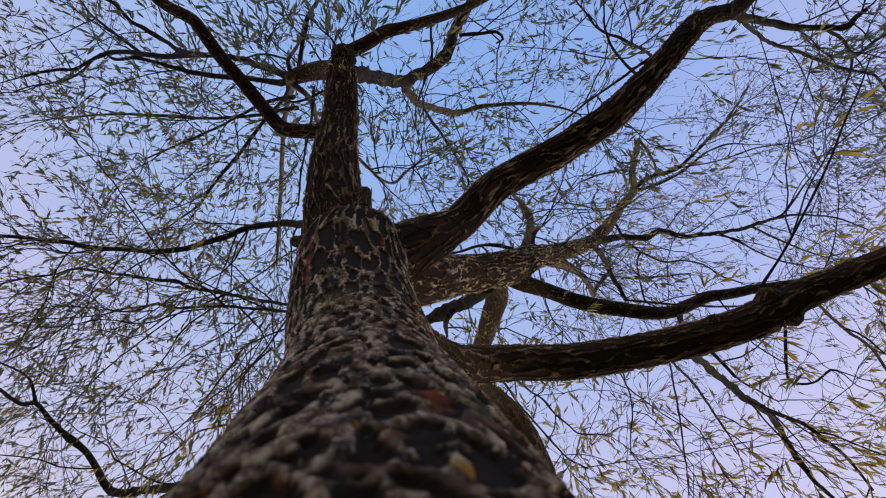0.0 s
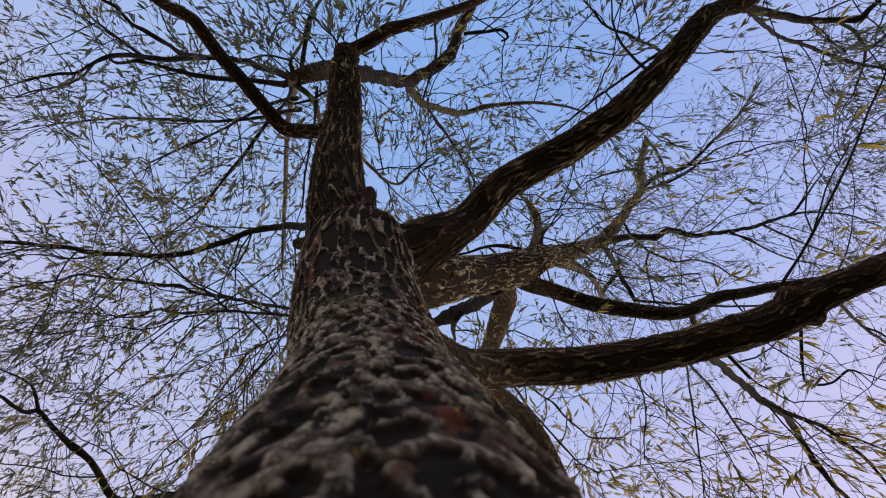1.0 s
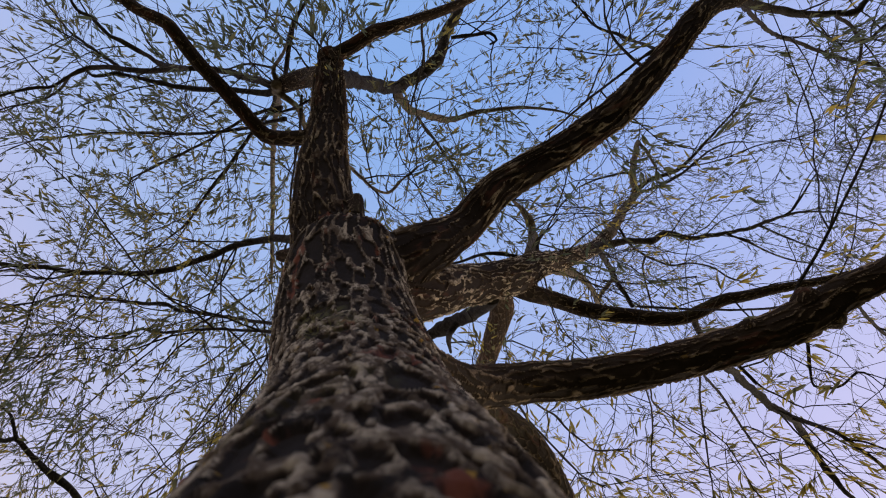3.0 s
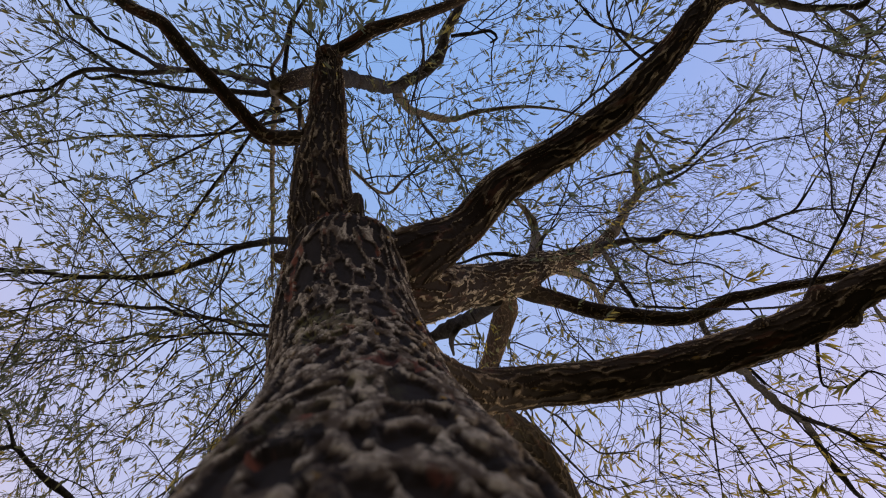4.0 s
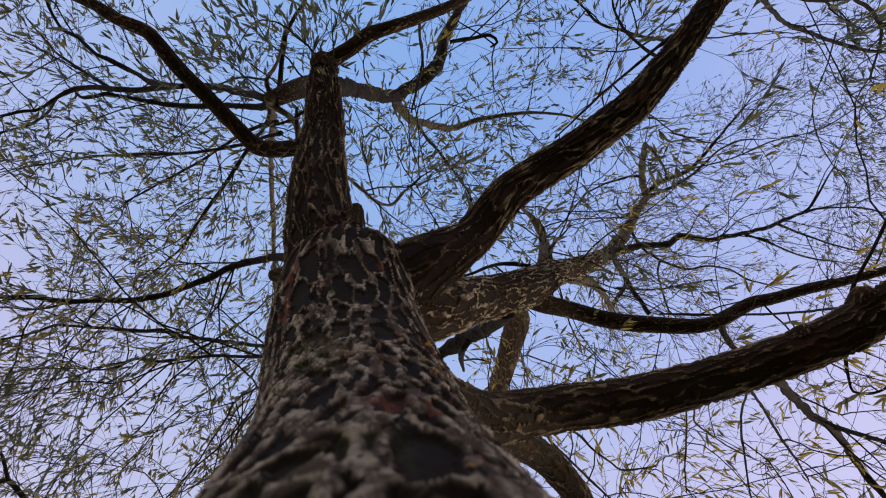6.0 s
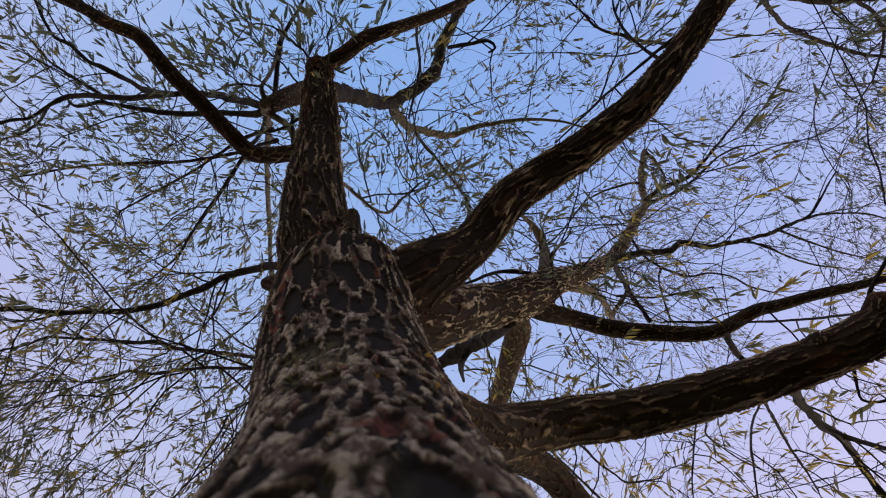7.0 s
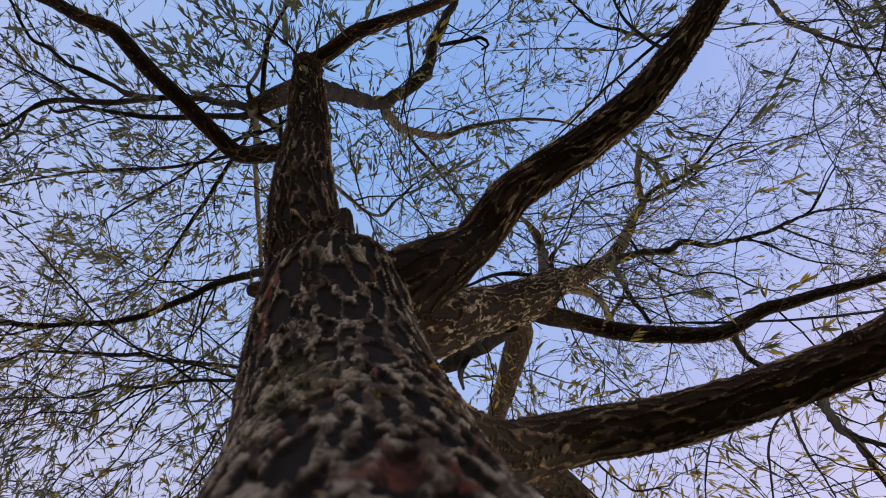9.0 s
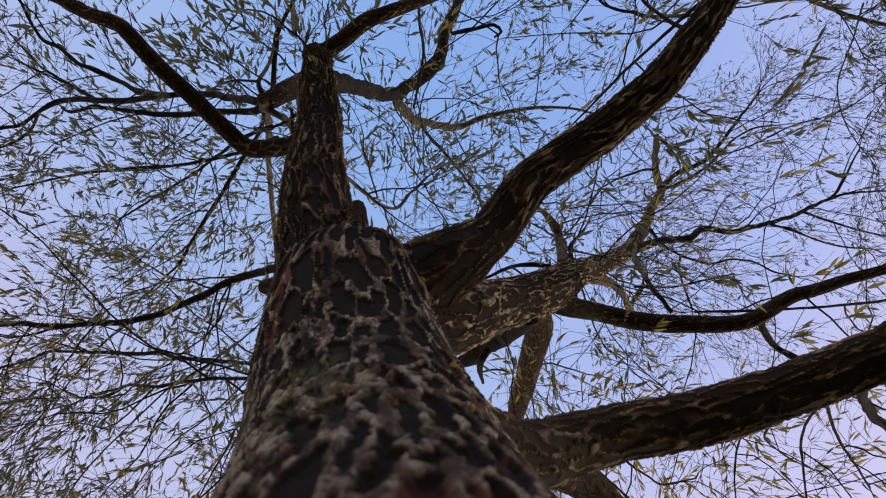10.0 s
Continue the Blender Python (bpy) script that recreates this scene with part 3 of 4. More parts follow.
WOOD["branch_eloop"] = [
    (0.582, 0.932, 5.783, 0.0069), (0.624, 0.956, 5.89, 0.0071), (0.718, 0.989, 6.024, 0.0073), (0.802, 1.028, 6.086, 0.0075),
]
WOOD["branch_b_up2"] = [
    (1.227, 0.419, 5.965, 0.0164), (1.246, 0.336, 6.03, 0.0148), (1.307, 0.294, 6.11, 0.0113), (1.416, 0.241, 6.25, 0.0078),
    (1.491, 0.196, 6.352, 0.006),
]
WOOD["branch_b2c"] = [
    (4.211, 0.409, 8.124, 0.0145), (4.49, 0.526, 8.18, 0.0147), (4.791, 0.637, 8.246, 0.0119), (5.023, 0.715, 8.297, 0.0121),
    (5.3, 0.792, 8.356, 0.0092),
]
WOOD["branch_b2d"] = [
    (3.714, 0.466, 7.928, 0.0139), (3.975, 0.559, 7.969, 0.0141), (4.258, 0.684, 8.033, 0.0114), (4.56, 0.791, 8.112, 0.0117),
    (4.911, 0.858, 8.199, 0.0089),
]
WOOD["branch_b2e"] = [
    (4.6, 0.337, 8.284, 0.0149), (4.679, 0.273, 8.254, 0.0148), (4.792, 0.131, 8.254, 0.0148), (4.914, -0.001, 8.298, 0.012),
    (5.049, -0.128, 8.342, 0.009),
]
WOOD["branch_b_hang"] = [
    (2.777, 0.34, 8.437, 0.0177), (2.838, 0.426, 8.446, 0.0177), (2.901, 0.519, 8.457, 0.0178), (3.014, 0.635, 8.471, 0.0149),
    (3.173, 0.731, 8.484, 0.015), (3.438, 0.831, 8.516, 0.0151), (3.682, 0.82, 8.549, 0.0122), (3.96, 0.892, 8.583, 0.0123),
    (4.171, 1.016, 8.611, 0.0124), (4.458, 1.11, 8.646, 0.0094),
]
WOOD["branch_b_hang2"] = [
    (3.129, 0.704, 8.481, 0.015), (3.115, 0.839, 8.534, 0.0121), (3.167, 1.042, 8.569, 0.0122), (3.243, 1.283, 8.588, 0.0122),
]
WOOD["branch_b_pale2"] = [
    (3.183, 1.459, 10.1, 0.0295), (3.17, 1.345, 9.974, 0.0291), (3.205, 1.258, 9.898, 0.0288), (3.278, 1.124, 9.805, 0.0214),
]
WOOD["branch_b_side"] = [
    (3.15, 1.137, 9.82, 0.0178), (3.412, 1.172, 9.826, 0.0143), (3.677, 1.207, 9.831, 0.0144), (4.065, 1.179, 9.843, 0.0145),
    (4.458, 1.151, 9.855, 0.011),
]
WOOD["branch_l3h"] = [
    (-1.837, -1.164, 7.611, 0.0162), (-1.999, -1.276, 7.786, 0.0166), (-2.136, -1.374, 7.933, 0.0146), (-2.332, -1.518, 8.113, 0.0149),
    (-2.457, -1.62, 8.211, 0.0126), (-2.588, -1.764, 8.328, 0.0102), (-2.691, -1.883, 8.422, 0.0104), (-2.831, -2.052, 8.551, 0.0079),
]
WOOD["branch_l3i"] = [
    (-2.158, -1.057, 7.344, 0.0153), (-2.325, -1.023, 7.604, 0.0137), (-2.495, -1.004, 7.843, 0.0143), (-2.729, -0.979, 8.059, 0.0123),
    (-3.043, -0.957, 8.227, 0.01), (-3.241, -0.92, 8.334, 0.0076),
]
WOOD["branch_l3j"] = [
    (-0.525, -0.855, 6.863, 0.0291), (-0.455, -0.795, 6.834, 0.0269), (-0.396, -0.749, 6.814, 0.0248), (-0.353, -0.689, 6.928, 0.0233),
    (-0.333, -0.593, 7.119, 0.022), (-0.317, -0.48, 7.329, 0.0206),
]
WOOD["branch_l3k"] = [
    (-0.497, -0.872, 6.88, 0.0229), (-0.517, -0.937, 6.793, 0.0204), (-0.516, -0.99, 6.758, 0.0183), (-0.469, -1.106, 6.907, 0.0167),
    (-0.439, -1.232, 7.059, 0.0129), (-0.432, -1.352, 7.194, 0.0088),
]
WOOD["branch_l3m"] = [
    (-0.516, -0.986, 6.76, 0.0122), (-0.671, -1.068, 7.01, 0.0106), (-0.795, -1.091, 7.139, 0.0109), (-0.897, -1.084, 7.234, 0.0088),
    (-1.03, -1.077, 7.355, 0.0067),
]
WOOD["branch_l3n"] = [
    (-0.2, -0.734, 6.522, 0.0117), (-0.244, -0.721, 6.526, 0.0117), (-0.344, -0.669, 6.536, 0.0117), (-0.423, -0.646, 6.545, 0.0098),
    (-0.482, -0.638, 6.552, 0.0098), (-0.559, -0.654, 6.562, 0.0078),
]
WOOD["branch_t1b"] = [
    (0.467, -1.03, 5.572, 0.0095), (0.487, -1.003, 5.805, 0.0101), (0.523, -0.947, 6.067, 0.0108), (0.517, -0.863, 6.17, 0.0092),
    (0.485, -0.745, 6.318, 0.0095), (0.458, -0.651, 6.433, 0.0078),
]
WOOD["branch_b1d"] = [
    (3.392, 0.021, 9.33, 0.0234), (3.577, -0.005, 9.343, 0.0202), (3.809, -0.087, 9.374, 0.0203), (4.055, -0.198, 9.425, 0.0171),
    (4.237, -0.316, 9.483, 0.0172), (4.467, -0.462, 9.555, 0.0139), (4.777, -0.566, 9.63, 0.0141), (5.039, -0.574, 9.683, 0.0107),
]
WOOD["branch_b1e"] = [
    (3.796, -0.646, 10.148, 0.0259), (3.858, -0.546, 10.055, 0.0256), (3.913, -0.424, 10.019, 0.0219), (3.964, -0.318, 10.006, 0.0183),
    (3.986, -0.222, 9.998, 0.011),
]
WOOD["branch_b1f"] = [
    (3.499, -0.212, 9.64, 0.0208), (3.329, -0.225, 9.564, 0.0172), (3.156, -0.197, 9.496, 0.017), (2.95, -0.148, 9.519, 0.0136),
    (2.742, -0.059, 9.54, 0.0102),
]
WOOD["branch_low_e"] = [
    (-0.492, 0.897, 5.148, 0.0069), (-0.572, 0.987, 5.322, 0.0062), (-0.678, 1.116, 5.554, 0.0066), (-0.777, 1.262, 5.788, 0.0058),
    (-0.895, 1.452, 6.075, 0.005),
]
WOOD["branch_a_t5"] = [
    (3.664, -0.989, 6.045, 0.0137), (3.71, -0.937, 6.106, 0.0139), (3.759, -0.875, 6.181, 0.0121), (3.8, -0.803, 6.275, 0.0103),
    (3.861, -0.695, 6.407, 0.0085),
]
WOOD["stub_crook"] = [
    (1.544, 0.467, 3.723, 0.0558), (1.537, 0.43, 3.718, 0.0538), (1.53, 0.392, 3.714, 0.0411), (1.525, 0.37, 3.711, 0.0214),
]
WOOD["branch_c_h4"] = [
    (0.929, 0.634, 3.628, 0.0042), (1, 0.712, 3.768, 0.0036), (1.085, 0.804, 3.928, 0.0039), (1.319, 0.983, 4.248, 0.0034),
    (1.532, 1.141, 4.507, 0.0037), (1.893, 1.388, 4.916, 0.0043),
]
WOOD["branch_b_top"] = [
    (2.484, 0.456, 8.022, 0.0591), (2.738, 0.358, 8.375, 0.0565), (3.095, 0.184, 8.931, 0.0483), (3.395, 0.019, 9.334, 0.0442),
    (3.499, -0.214, 9.642, 0.0422), (3.618, -0.411, 9.858, 0.0397), (3.796, -0.646, 10.148, 0.0335),
]
# -- limbs end


# ---- mesh makers ----
def mesh_from(name, verts, faces, material, smooth=True):
    me = bpy.data.meshes.new(name)
    me.from_pydata(np.asarray(verts).tolist(), [], faces.tolist() if hasattr(faces, "tolist") else faces)
    me.materials.append(material)
    me.shade_smooth() if smooth else me.shade_flat()
    return me


def glide(rows, step):
    """A smooth line through the rows: places, radii and the length so far."""
    a = np.array(rows, float)
    p = np.vstack([2 * a[0] - a[1], a, 2 * a[-1] - a[-2]])
    out = []
    for i in range(1, len(p) - 2):
        count = max(2, int(np.linalg.norm(p[i + 1, :3] - p[i, :3]) / step))
        t = np.linspace(0, 1, count, endpoint=False)[:, None]
        p0, p1, p2, p3 = p[i - 1], p[i], p[i + 1], p[i + 2]
        out.append(0.5 * (2 * p1 + (p2 - p0) * t + (2 * p0 - 5 * p1 + 4 * p2 - p3) * t**2 + (3 * p1 - p0 - 3 * p2 + p3) * t**3))
    out = np.vstack(out + [a[-1:]])
    far = np.r_[0, np.cumsum(np.linalg.norm(np.diff(out[:, :3], axis=0), axis=1))]
    return out[:, :3], np.maximum(out[:, 3], 0.0008), far


def frames(p):
    """Tangent and two sides at each place of a line, carried along without twist."""
    t = np.gradient(p, axis=0)
    t /= np.linalg.norm(t, axis=1)[:, None] + 1e-12
    side = np.cross(t[0], (0.31, 0.87, 0.17))
    sides = []
    for d in t:
        side = side - d * (side @ d)
        side /= np.linalg.norm(side) + 1e-12
        sides.append(side)
    u = np.array(sides)
    return t, u, np.cross(t, u)


def tube_arrays(p, r, sides, base=0):
    _, u, v = frames(p)
    a = np.linspace(0, 2 * np.pi, sides, endpoint=False)
    r = r[:, None] if r.ndim == 1 else r
    verts = p[:, None] + u[:, None] * (np.cos(a) * r)[..., None] + v[:, None] * (np.sin(a) * r)[..., None]
    n = len(p)
    i, j = np.meshgrid(np.arange(n - 1), np.arange(sides), indexing="ij")
    k = (j + 1) % sides
    quads = np.stack([i * sides + j, i * sides + k, (i + 1) * sides + k, (i + 1) * sides + j], -1).reshape(-1, 4)
    return verts.reshape(-1, 3), quads + base


def lattice(k, seed):
    """Random numbers of 0 to 1 for whole-numbered places."""
    h = np.zeros(k.shape[:-1], np.uint32) + np.uint32(seed * 7919 + 13)
    for n in range(k.shape[-1]):
        h = (h ^ (k[..., n].astype(np.int64) & 0xFFFFFFFF).astype(np.uint32)) * np.uint32(2654435761)
        h ^= h >> np.uint32(15)
        h *= np.uint32(2246822519)
        h ^= h >> np.uint32(13)
    return h.astype(np.float64) / 4294967295.0


def soft_noise(p, seed):
    """Smooth value noise, 0 to 1, at rows of places; turned askew, so that its grid does not show."""
    if p.shape[1] == 3:
        p = p @ np.array(Euler((0.6, 0.9, 0.4)).to_matrix())
    k = np.floor(p).astype(np.int64)
    f = p - k
    f = f * f * (3 - 2 * f)
    total = np.zeros(len(p))
    for corner in range(2 ** p.shape[1]):
        bits = np.array([(corner >> n) & 1 for n in range(p.shape[1])])
        total += lattice(k + bits, seed) * np.prod(np.where(bits, f, 1 - f), axis=1)
    return total


def bark_height(around, along_it, count, seed, thick=0.0, edge=0.24, whole=0.0):
    """Ridges that part and meet round dark pits; thick widens the ridges, whole keeps those that run across; around and along_it are in cells, count cells go once round."""
    ci, cj = np.floor(around).astype(np.int64), np.floor(along_it).astype(np.int64)
    best = np.full((2, len(around)), 9.0)
    wide = np.zeros(len(around))
    seat = np.zeros((2, len(around), 2))
    for di in (-1, 0, 1):
        for dj in (-1, 0, 1):
            gi, gj = ci + di, cj + dj
            key = np.stack([gi % count, gj], -1)
            dx = gi + 0.1 + 0.8 * lattice(key, seed) + 0.5 * (gj % 2) - 0.25 - around
            dy = gj + 0.1 + 0.8 * lattice(key, seed + 1) - along_it
            d = np.hypot(dx, dy)
            nearer = d < best[0]
            there = np.stack([dx, dy], -1)
            second = ~nearer & (d < best[1])
            seat[1] = np.where(nearer[:, None], seat[0], np.where(second[:, None], there, seat[1]))
            seat[0] = np.where(nearer[:, None], there, seat[0])
            best[1] = np.where(nearer, best[0], np.minimum(best[1], d))
            best[0] = np.where(nearer, d, best[0])
            wide = np.where(nearer, lattice(key, seed + 2), wide)
    x = np.clip((best[1] - best[0] - 0.02 - 0.05 * wide - thick * (0.06 + 0.29 * wide)) / edge, 0, 1)
    gap = np.abs(seat[0] - seat[1])
    lengthwise = np.clip(1.5 * gap[:, 0] / (np.hypot(gap[:, 0], gap[:, 1]) + 1e-9), 0, 1)
    cross = np.minimum(thick, 1) + np.maximum(1 - thick, 0) * (0.3 + 0.7 * lengthwise)
    cross = np.maximum(cross, whole)
    return (1 - x * x * (3 - 2 * x) * (0.8 + 0.2 * (wide < 0.6))) * cross


# ---- the thick wood: joined limbs with deep bark ----
# name: depth of the bark, width and length of a furrow
THICK = {
    "trunk": (0.010, 0.040, 0.22), "limb_a": (0.011, 0.027, 0.26), "limb_b": (0.012, 0.028, 0.30), "limb_c": (0.009, 0.022, 0.16),
    "limb_stem": (0.014, 0.027, 0.24), "limb_d": (0.008, 0.026, 0.10), "limb_e": (0.007, 0.024, 0.10), "stub_fork": (0.006, 0.02, 0.05), "stub_left": (0.006, 0.02, 0.05),
    "stub_top": (0.006, 0.02, 0.05), "stub_knot": (0.004, 0.02, 0.05), "stub_kink": (0.005, 0.02, 0.05), "stub_crook": (0.005, 0.02, 0.05), "branch_l3": (0.005, 0.02, 0.07), "branch_t1": (0.003, 0.02, 0.07), "branch_l2": (0.003, 0.02, 0.07),
    "branch_b3": (0.004, 0.02, 0.08),
}
VOXEL = 0.0065


def thick_wood():
    verts, faces, base = [], [], 0
    lines = {}
    for name in THICK:
        p, r, far = glide(WOOD[name], 0.025)
        lines[name] = (p, r, far, *frames(p)[1:])
        sides = 40 if name == "trunk" else 24
        v, q = tube_arrays(p, r, sides, base)
        ring = np.arange(sides) + base
        verts.append(v)
        faces += q.tolist() + [ring[::-1].tolist(), (ring + len(v) - sides).tolist()]
        base += len(v)
    me = bpy.data.meshes.new("rough_wood")
    me.from_pydata(np.vstack(verts).tolist(), [], faces)
    ob = new("rough_wood", me)
    mod = ob.modifiers.new("remesh", "REMESH")
    mod.mode, mod.voxel_size, mod.adaptivity = "VOXEL", VOXEL, 0.0
    done = ob.evaluated_get(bpy.context.evaluated_depsgraph_get()).to_mesh()
    n = len(done.vertices)
    co = np.empty(n * 3, np.float32)
    done.vertices.foreach_get("co", co)
    co = co.reshape(-1, 3).astype(float)
    quads = np.empty(len(done.loops), np.int32)
    done.loops.foreach_get("vertex_index", quads)
    quads = quads.reshape(-1, 4)
    edges = np.empty(len(done.edges) * 2, np.int32)
    done.edges.foreach_get("vertices", edges)
    edges = edges.reshape(-1, 2)
    bpy.data.objects.remove(ob)
    degree = np.bincount(edges.ravel(), minlength=n)[:, None]

    def relax(x, times):
        for _ in range(times):
            s = np.zeros_like(x)
            for c in range(x.shape[1]):
                s[:, c] = np.bincount(edges[:, 0], x[edges[:, 1], c], n) + np.bincount(edges[:, 1], x[edges[:, 0], c], n)
            x = 0.4 * x + 0.6 * s / degree
        return x

    co = relax(co, 12)
    nor = np.zeros_like(co)
    fn = np.cross(co[quads[:, 2]] - co[quads[:, 0]], co[quads[:, 3]] - co[quads[:, 1]])
    for k in range(4):
        for c in range(3):
            nor[:, c] += np.bincount(quads[:, k], fn[:, c], n)
    nor /= np.linalg.norm(nor, axis=1)[:, None] + 1e-12
    # which limb each place belongs to
    gap = np.full(n, 1e9, np.float32)
    owner, near = np.zeros(n, int), np.zeros(n, int)
    for w, name in enumerate(THICK):
        p, r = (x.astype(np.float32) for x in lines[name][:2])
        lo, hi = p.min(0) - 0.35, p.max(0) + 0.35
        some = np.nonzero(((co > lo) & (co < hi)).all(1))[0]
        for part_of in np.array_split(some, max(1, len(some) // 20000)):
            c = co[part_of].astype(np.float32)
            d = np.sqrt(np.maximum((c * c).sum(1)[:, None] + (p * p).sum(1)[None] - 2 * c @ p.T, 0)) - r[None]
            k = d.argmin(1)
            best = d[np.arange(len(k)), k]
            win = best < gap[part_of]
            gap[part_of[win]], owner[part_of[win]], near[part_of[win]] = best[win], w, k[win]
    rise, crest, flow = np.zeros(n), np.zeros(n), np.zeros((n, 3))
    for w, (name, (depth, size, long)) in enumerate(THICK.items()):
        mine = np.nonzero(owner == w)[0]
        if not len(mine):
            continue
        p, r, far, u, v = lines[name]
        off, k = co[mine] - p[near[mine]], near[mine]
        x, y = (off * u[k]).sum(1), (off * v[k]).sum(1)
        turn = np.arctan2(y, x) / (2 * np.pi) % 1
        s = far[k] + (off * np.cross(u[k], v[k])).sum(1)
        count = max(5, round(2 * np.pi * float(np.median(r)) / size))
        # on the trunk the furrows are short and round low down, longer higher up
        grid = np.linspace(-0.3, s.max() + 0.3, 500)
        rate = 1 / (long * (1 - 0.55 * (name == "trunk") * (1 - np.clip((grid - 2.1) / 1.6, 0, 1))))
        cells = np.interp(s, grid, np.cumsum(rate) * (grid[1] - grid[0]))
        # noise that is drawn out along the limb, as the bark's fibres are
        fibre = np.stack([x, y, 0.28 * (1.15 * long * cells if name == "trunk" else s)], -1) + 5 * w
        flow[mine] = fibre
        bend = [soft_noise(fibre * 9, c) - 0.5 + 0.6 * (soft_noise(fibre * 30, c + 9) - 0.5) + 0.35 * (soft_noise(fibre * 75, c + 19) - 0.5) for c in (3, 4)]
        sway = 1.2 if name == "trunk" else 1.7
        a, b = turn * count + sway * bend[0], cells + bend[1]
        thick = np.interp(s, (2.0, 2.7, 3.2, 3.6, 4.1), (0.75, 0.8, 0.75, 0.5, 0.3)) if name == "trunk" else 0.12
        h = bark_height(a, b, count, 20 + w, thick, 0.15 if name == "trunk" else 0.2, 0.85 if name == "trunk" else 0.0)
        fine = bark_height(a * 2 + 0.3, b * 2.2, count * 2, 60 + w)
        rough = 0.6 * soft_noise(fibre * 60, 9) + 0.4 * soft_noise(fibre * 130, 10) - 0.5
        lump = soft_noise(fibre * 11, 11) - 0.5
        soft = h * (0.8 + 0.2 * fine) + 0.22 * rough + 0.08 * lump
        h = np.clip(h * (0.62 + 0.40 * fine) + (0.34 if name == "trunk" else 0.5) * rough + (0.12 if name == "trunk" else 0.25) * lump, 0, 1.1)
        # thinner wood is smoother, and on limb_b paler
        old = np.clip(r[k] / 0.08, 0.25, 1)
        h = 0.8 + (h - 0.8) * (0.4 + 0.6 * old) if name == "limb_b" else h
        rise[mine] = depth * old * (1.2 * ((soft if name == "trunk" else h) - 0.6) + (0.15 if name == "trunk" else 0.4) * lump)
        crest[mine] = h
    co += nor * rise[:, None]
    return co, quads, owner, crest, flow


def split_wood(tree):
    co, quads, owner, crest, flow = thick_wood()
    face_owner = np.sort(owner[quads], axis=1)[:, 1]
    made = {}
    for w, name in enumerate(THICK):
        mine = quads[face_owner == w]
        if not len(mine):
            continue
        used, index = np.unique(mine, return_inverse=True)
        plain = "trunk" if name == "trunk" else "stub" if name.startswith("stub") else "limb"
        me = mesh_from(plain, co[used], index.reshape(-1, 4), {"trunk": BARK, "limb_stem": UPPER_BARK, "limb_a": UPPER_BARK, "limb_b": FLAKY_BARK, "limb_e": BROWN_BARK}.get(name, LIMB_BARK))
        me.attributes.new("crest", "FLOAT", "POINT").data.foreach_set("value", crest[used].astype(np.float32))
        me.attributes.new("flow", "FLOAT_VECTOR", "POINT").data.foreach_set("vector", flow[used].astype(np.float32).ravel())
        made[name] = new(plain, me)
        made[name].parent = tree
        if plain == "stub":
            tagged(made[name], "short broken stub of a dead branch")
    return made


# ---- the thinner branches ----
# branches that catch the light, painted with the paler bark
LIT_ONES = ("branch_b_top", "branch_b_pale", "branch_b_pale2", "branch_l3d", "branch_l3j", "branch_l3k", "branch_b1e", "branch_b_up", "branch_t2b", "branch_eb", "branch_stem_lit")


def thin_branch(name, tree, seed):
    p, r, far = glide(WOOD[name], 0.03)
    r = r * np.interp(r, (0.012, 0.04), (0.78, 1.0))
    sides = 10
    k = np.stack([far * 9, np.zeros_like(far)], -1)
    p = p + 0.5 * r[:, None] * np.stack([soft_noise(k + 7 * c, seed + c) - 0.5 for c in range(3)], -1)
    a = np.arange(sides)
    grid = np.stack(np.meshgrid(far * 30, a, indexing="ij"), -1).reshape(-1, 2)
    bumps = soft_noise(grid, seed + 5).reshape(len(p), sides)
    knots = 1 + 0.35 * np.clip(soft_noise(k * 0.9, seed + 8) - 0.72, 0, 1) / 0.28
    v, q = tube_arrays(p, r[:, None] * (0.88 + 0.24 * bumps) * knots[:, None], sides)
    q = q.tolist() + [list(range(sides))[::-1], list(range(len(v) - sides, len(v)))]
    ob = new("branch", mesh_from("branch", v, q, LIT_BRANCH if name in LIT_ONES else BRANCH))
    ob.parent = tree
    return ob, p, r, far


# ---- side branches, twigs, sprigs and leaves ----
rng = np.random.default_rng(11)


def units(v):
    return v / (np.linalg.norm(v, axis=-1, keepdims=True) + 1e-12)


def shoots(start, way, length, droop, wander, count):
    """Bending lines from many starts at once: an array of lines, places, xyz."""
    p, d = [start], units(way)
    step = (length / count)[:, None]
    for _ in range(count):
        d = units(d + wander * rng.normal(size=d.shape) + droop * np.array((0, 0, -1.0)))
        p.append(p[-1] + d * step)
    return np.stack(p, 1)


def many_tubes(lines, r0, r1, sides):
    """Tubes along many lines of as many places: verts and quads."""
    n, m, _ = lines.shape
    t = units(np.gradient(lines, axis=1))
    u = units(np.cross(t, np.array((0.31, 0.87, 0.37))))
    v = np.cross(t, u)
    a = np.linspace(0, 2 * np.pi, sides, endpoint=False)
    r = (r0[:, None] + (r1 - r0)[:, None] * np.linspace(0, 1, m))[..., None, None]
    verts = lines[:, :, None] + r * (u[:, :, None] * np.cos(a)[:, None] + v[:, :, None] * np.sin(a)[:, None])
    i, j = np.meshgrid(np.arange(m - 1), np.arange(sides), indexing="ij")
    k = (j + 1) % sides
    q = np.stack([i * sides + j, i * sides + k, (i + 1) * sides + k, (i + 1) * sides + j], -1).reshape(-1, 4)
    return verts.reshape(-1, 3), (q[None] + (np.arange(n) * m * sides)[:, None, None]).reshape(-1, 4)


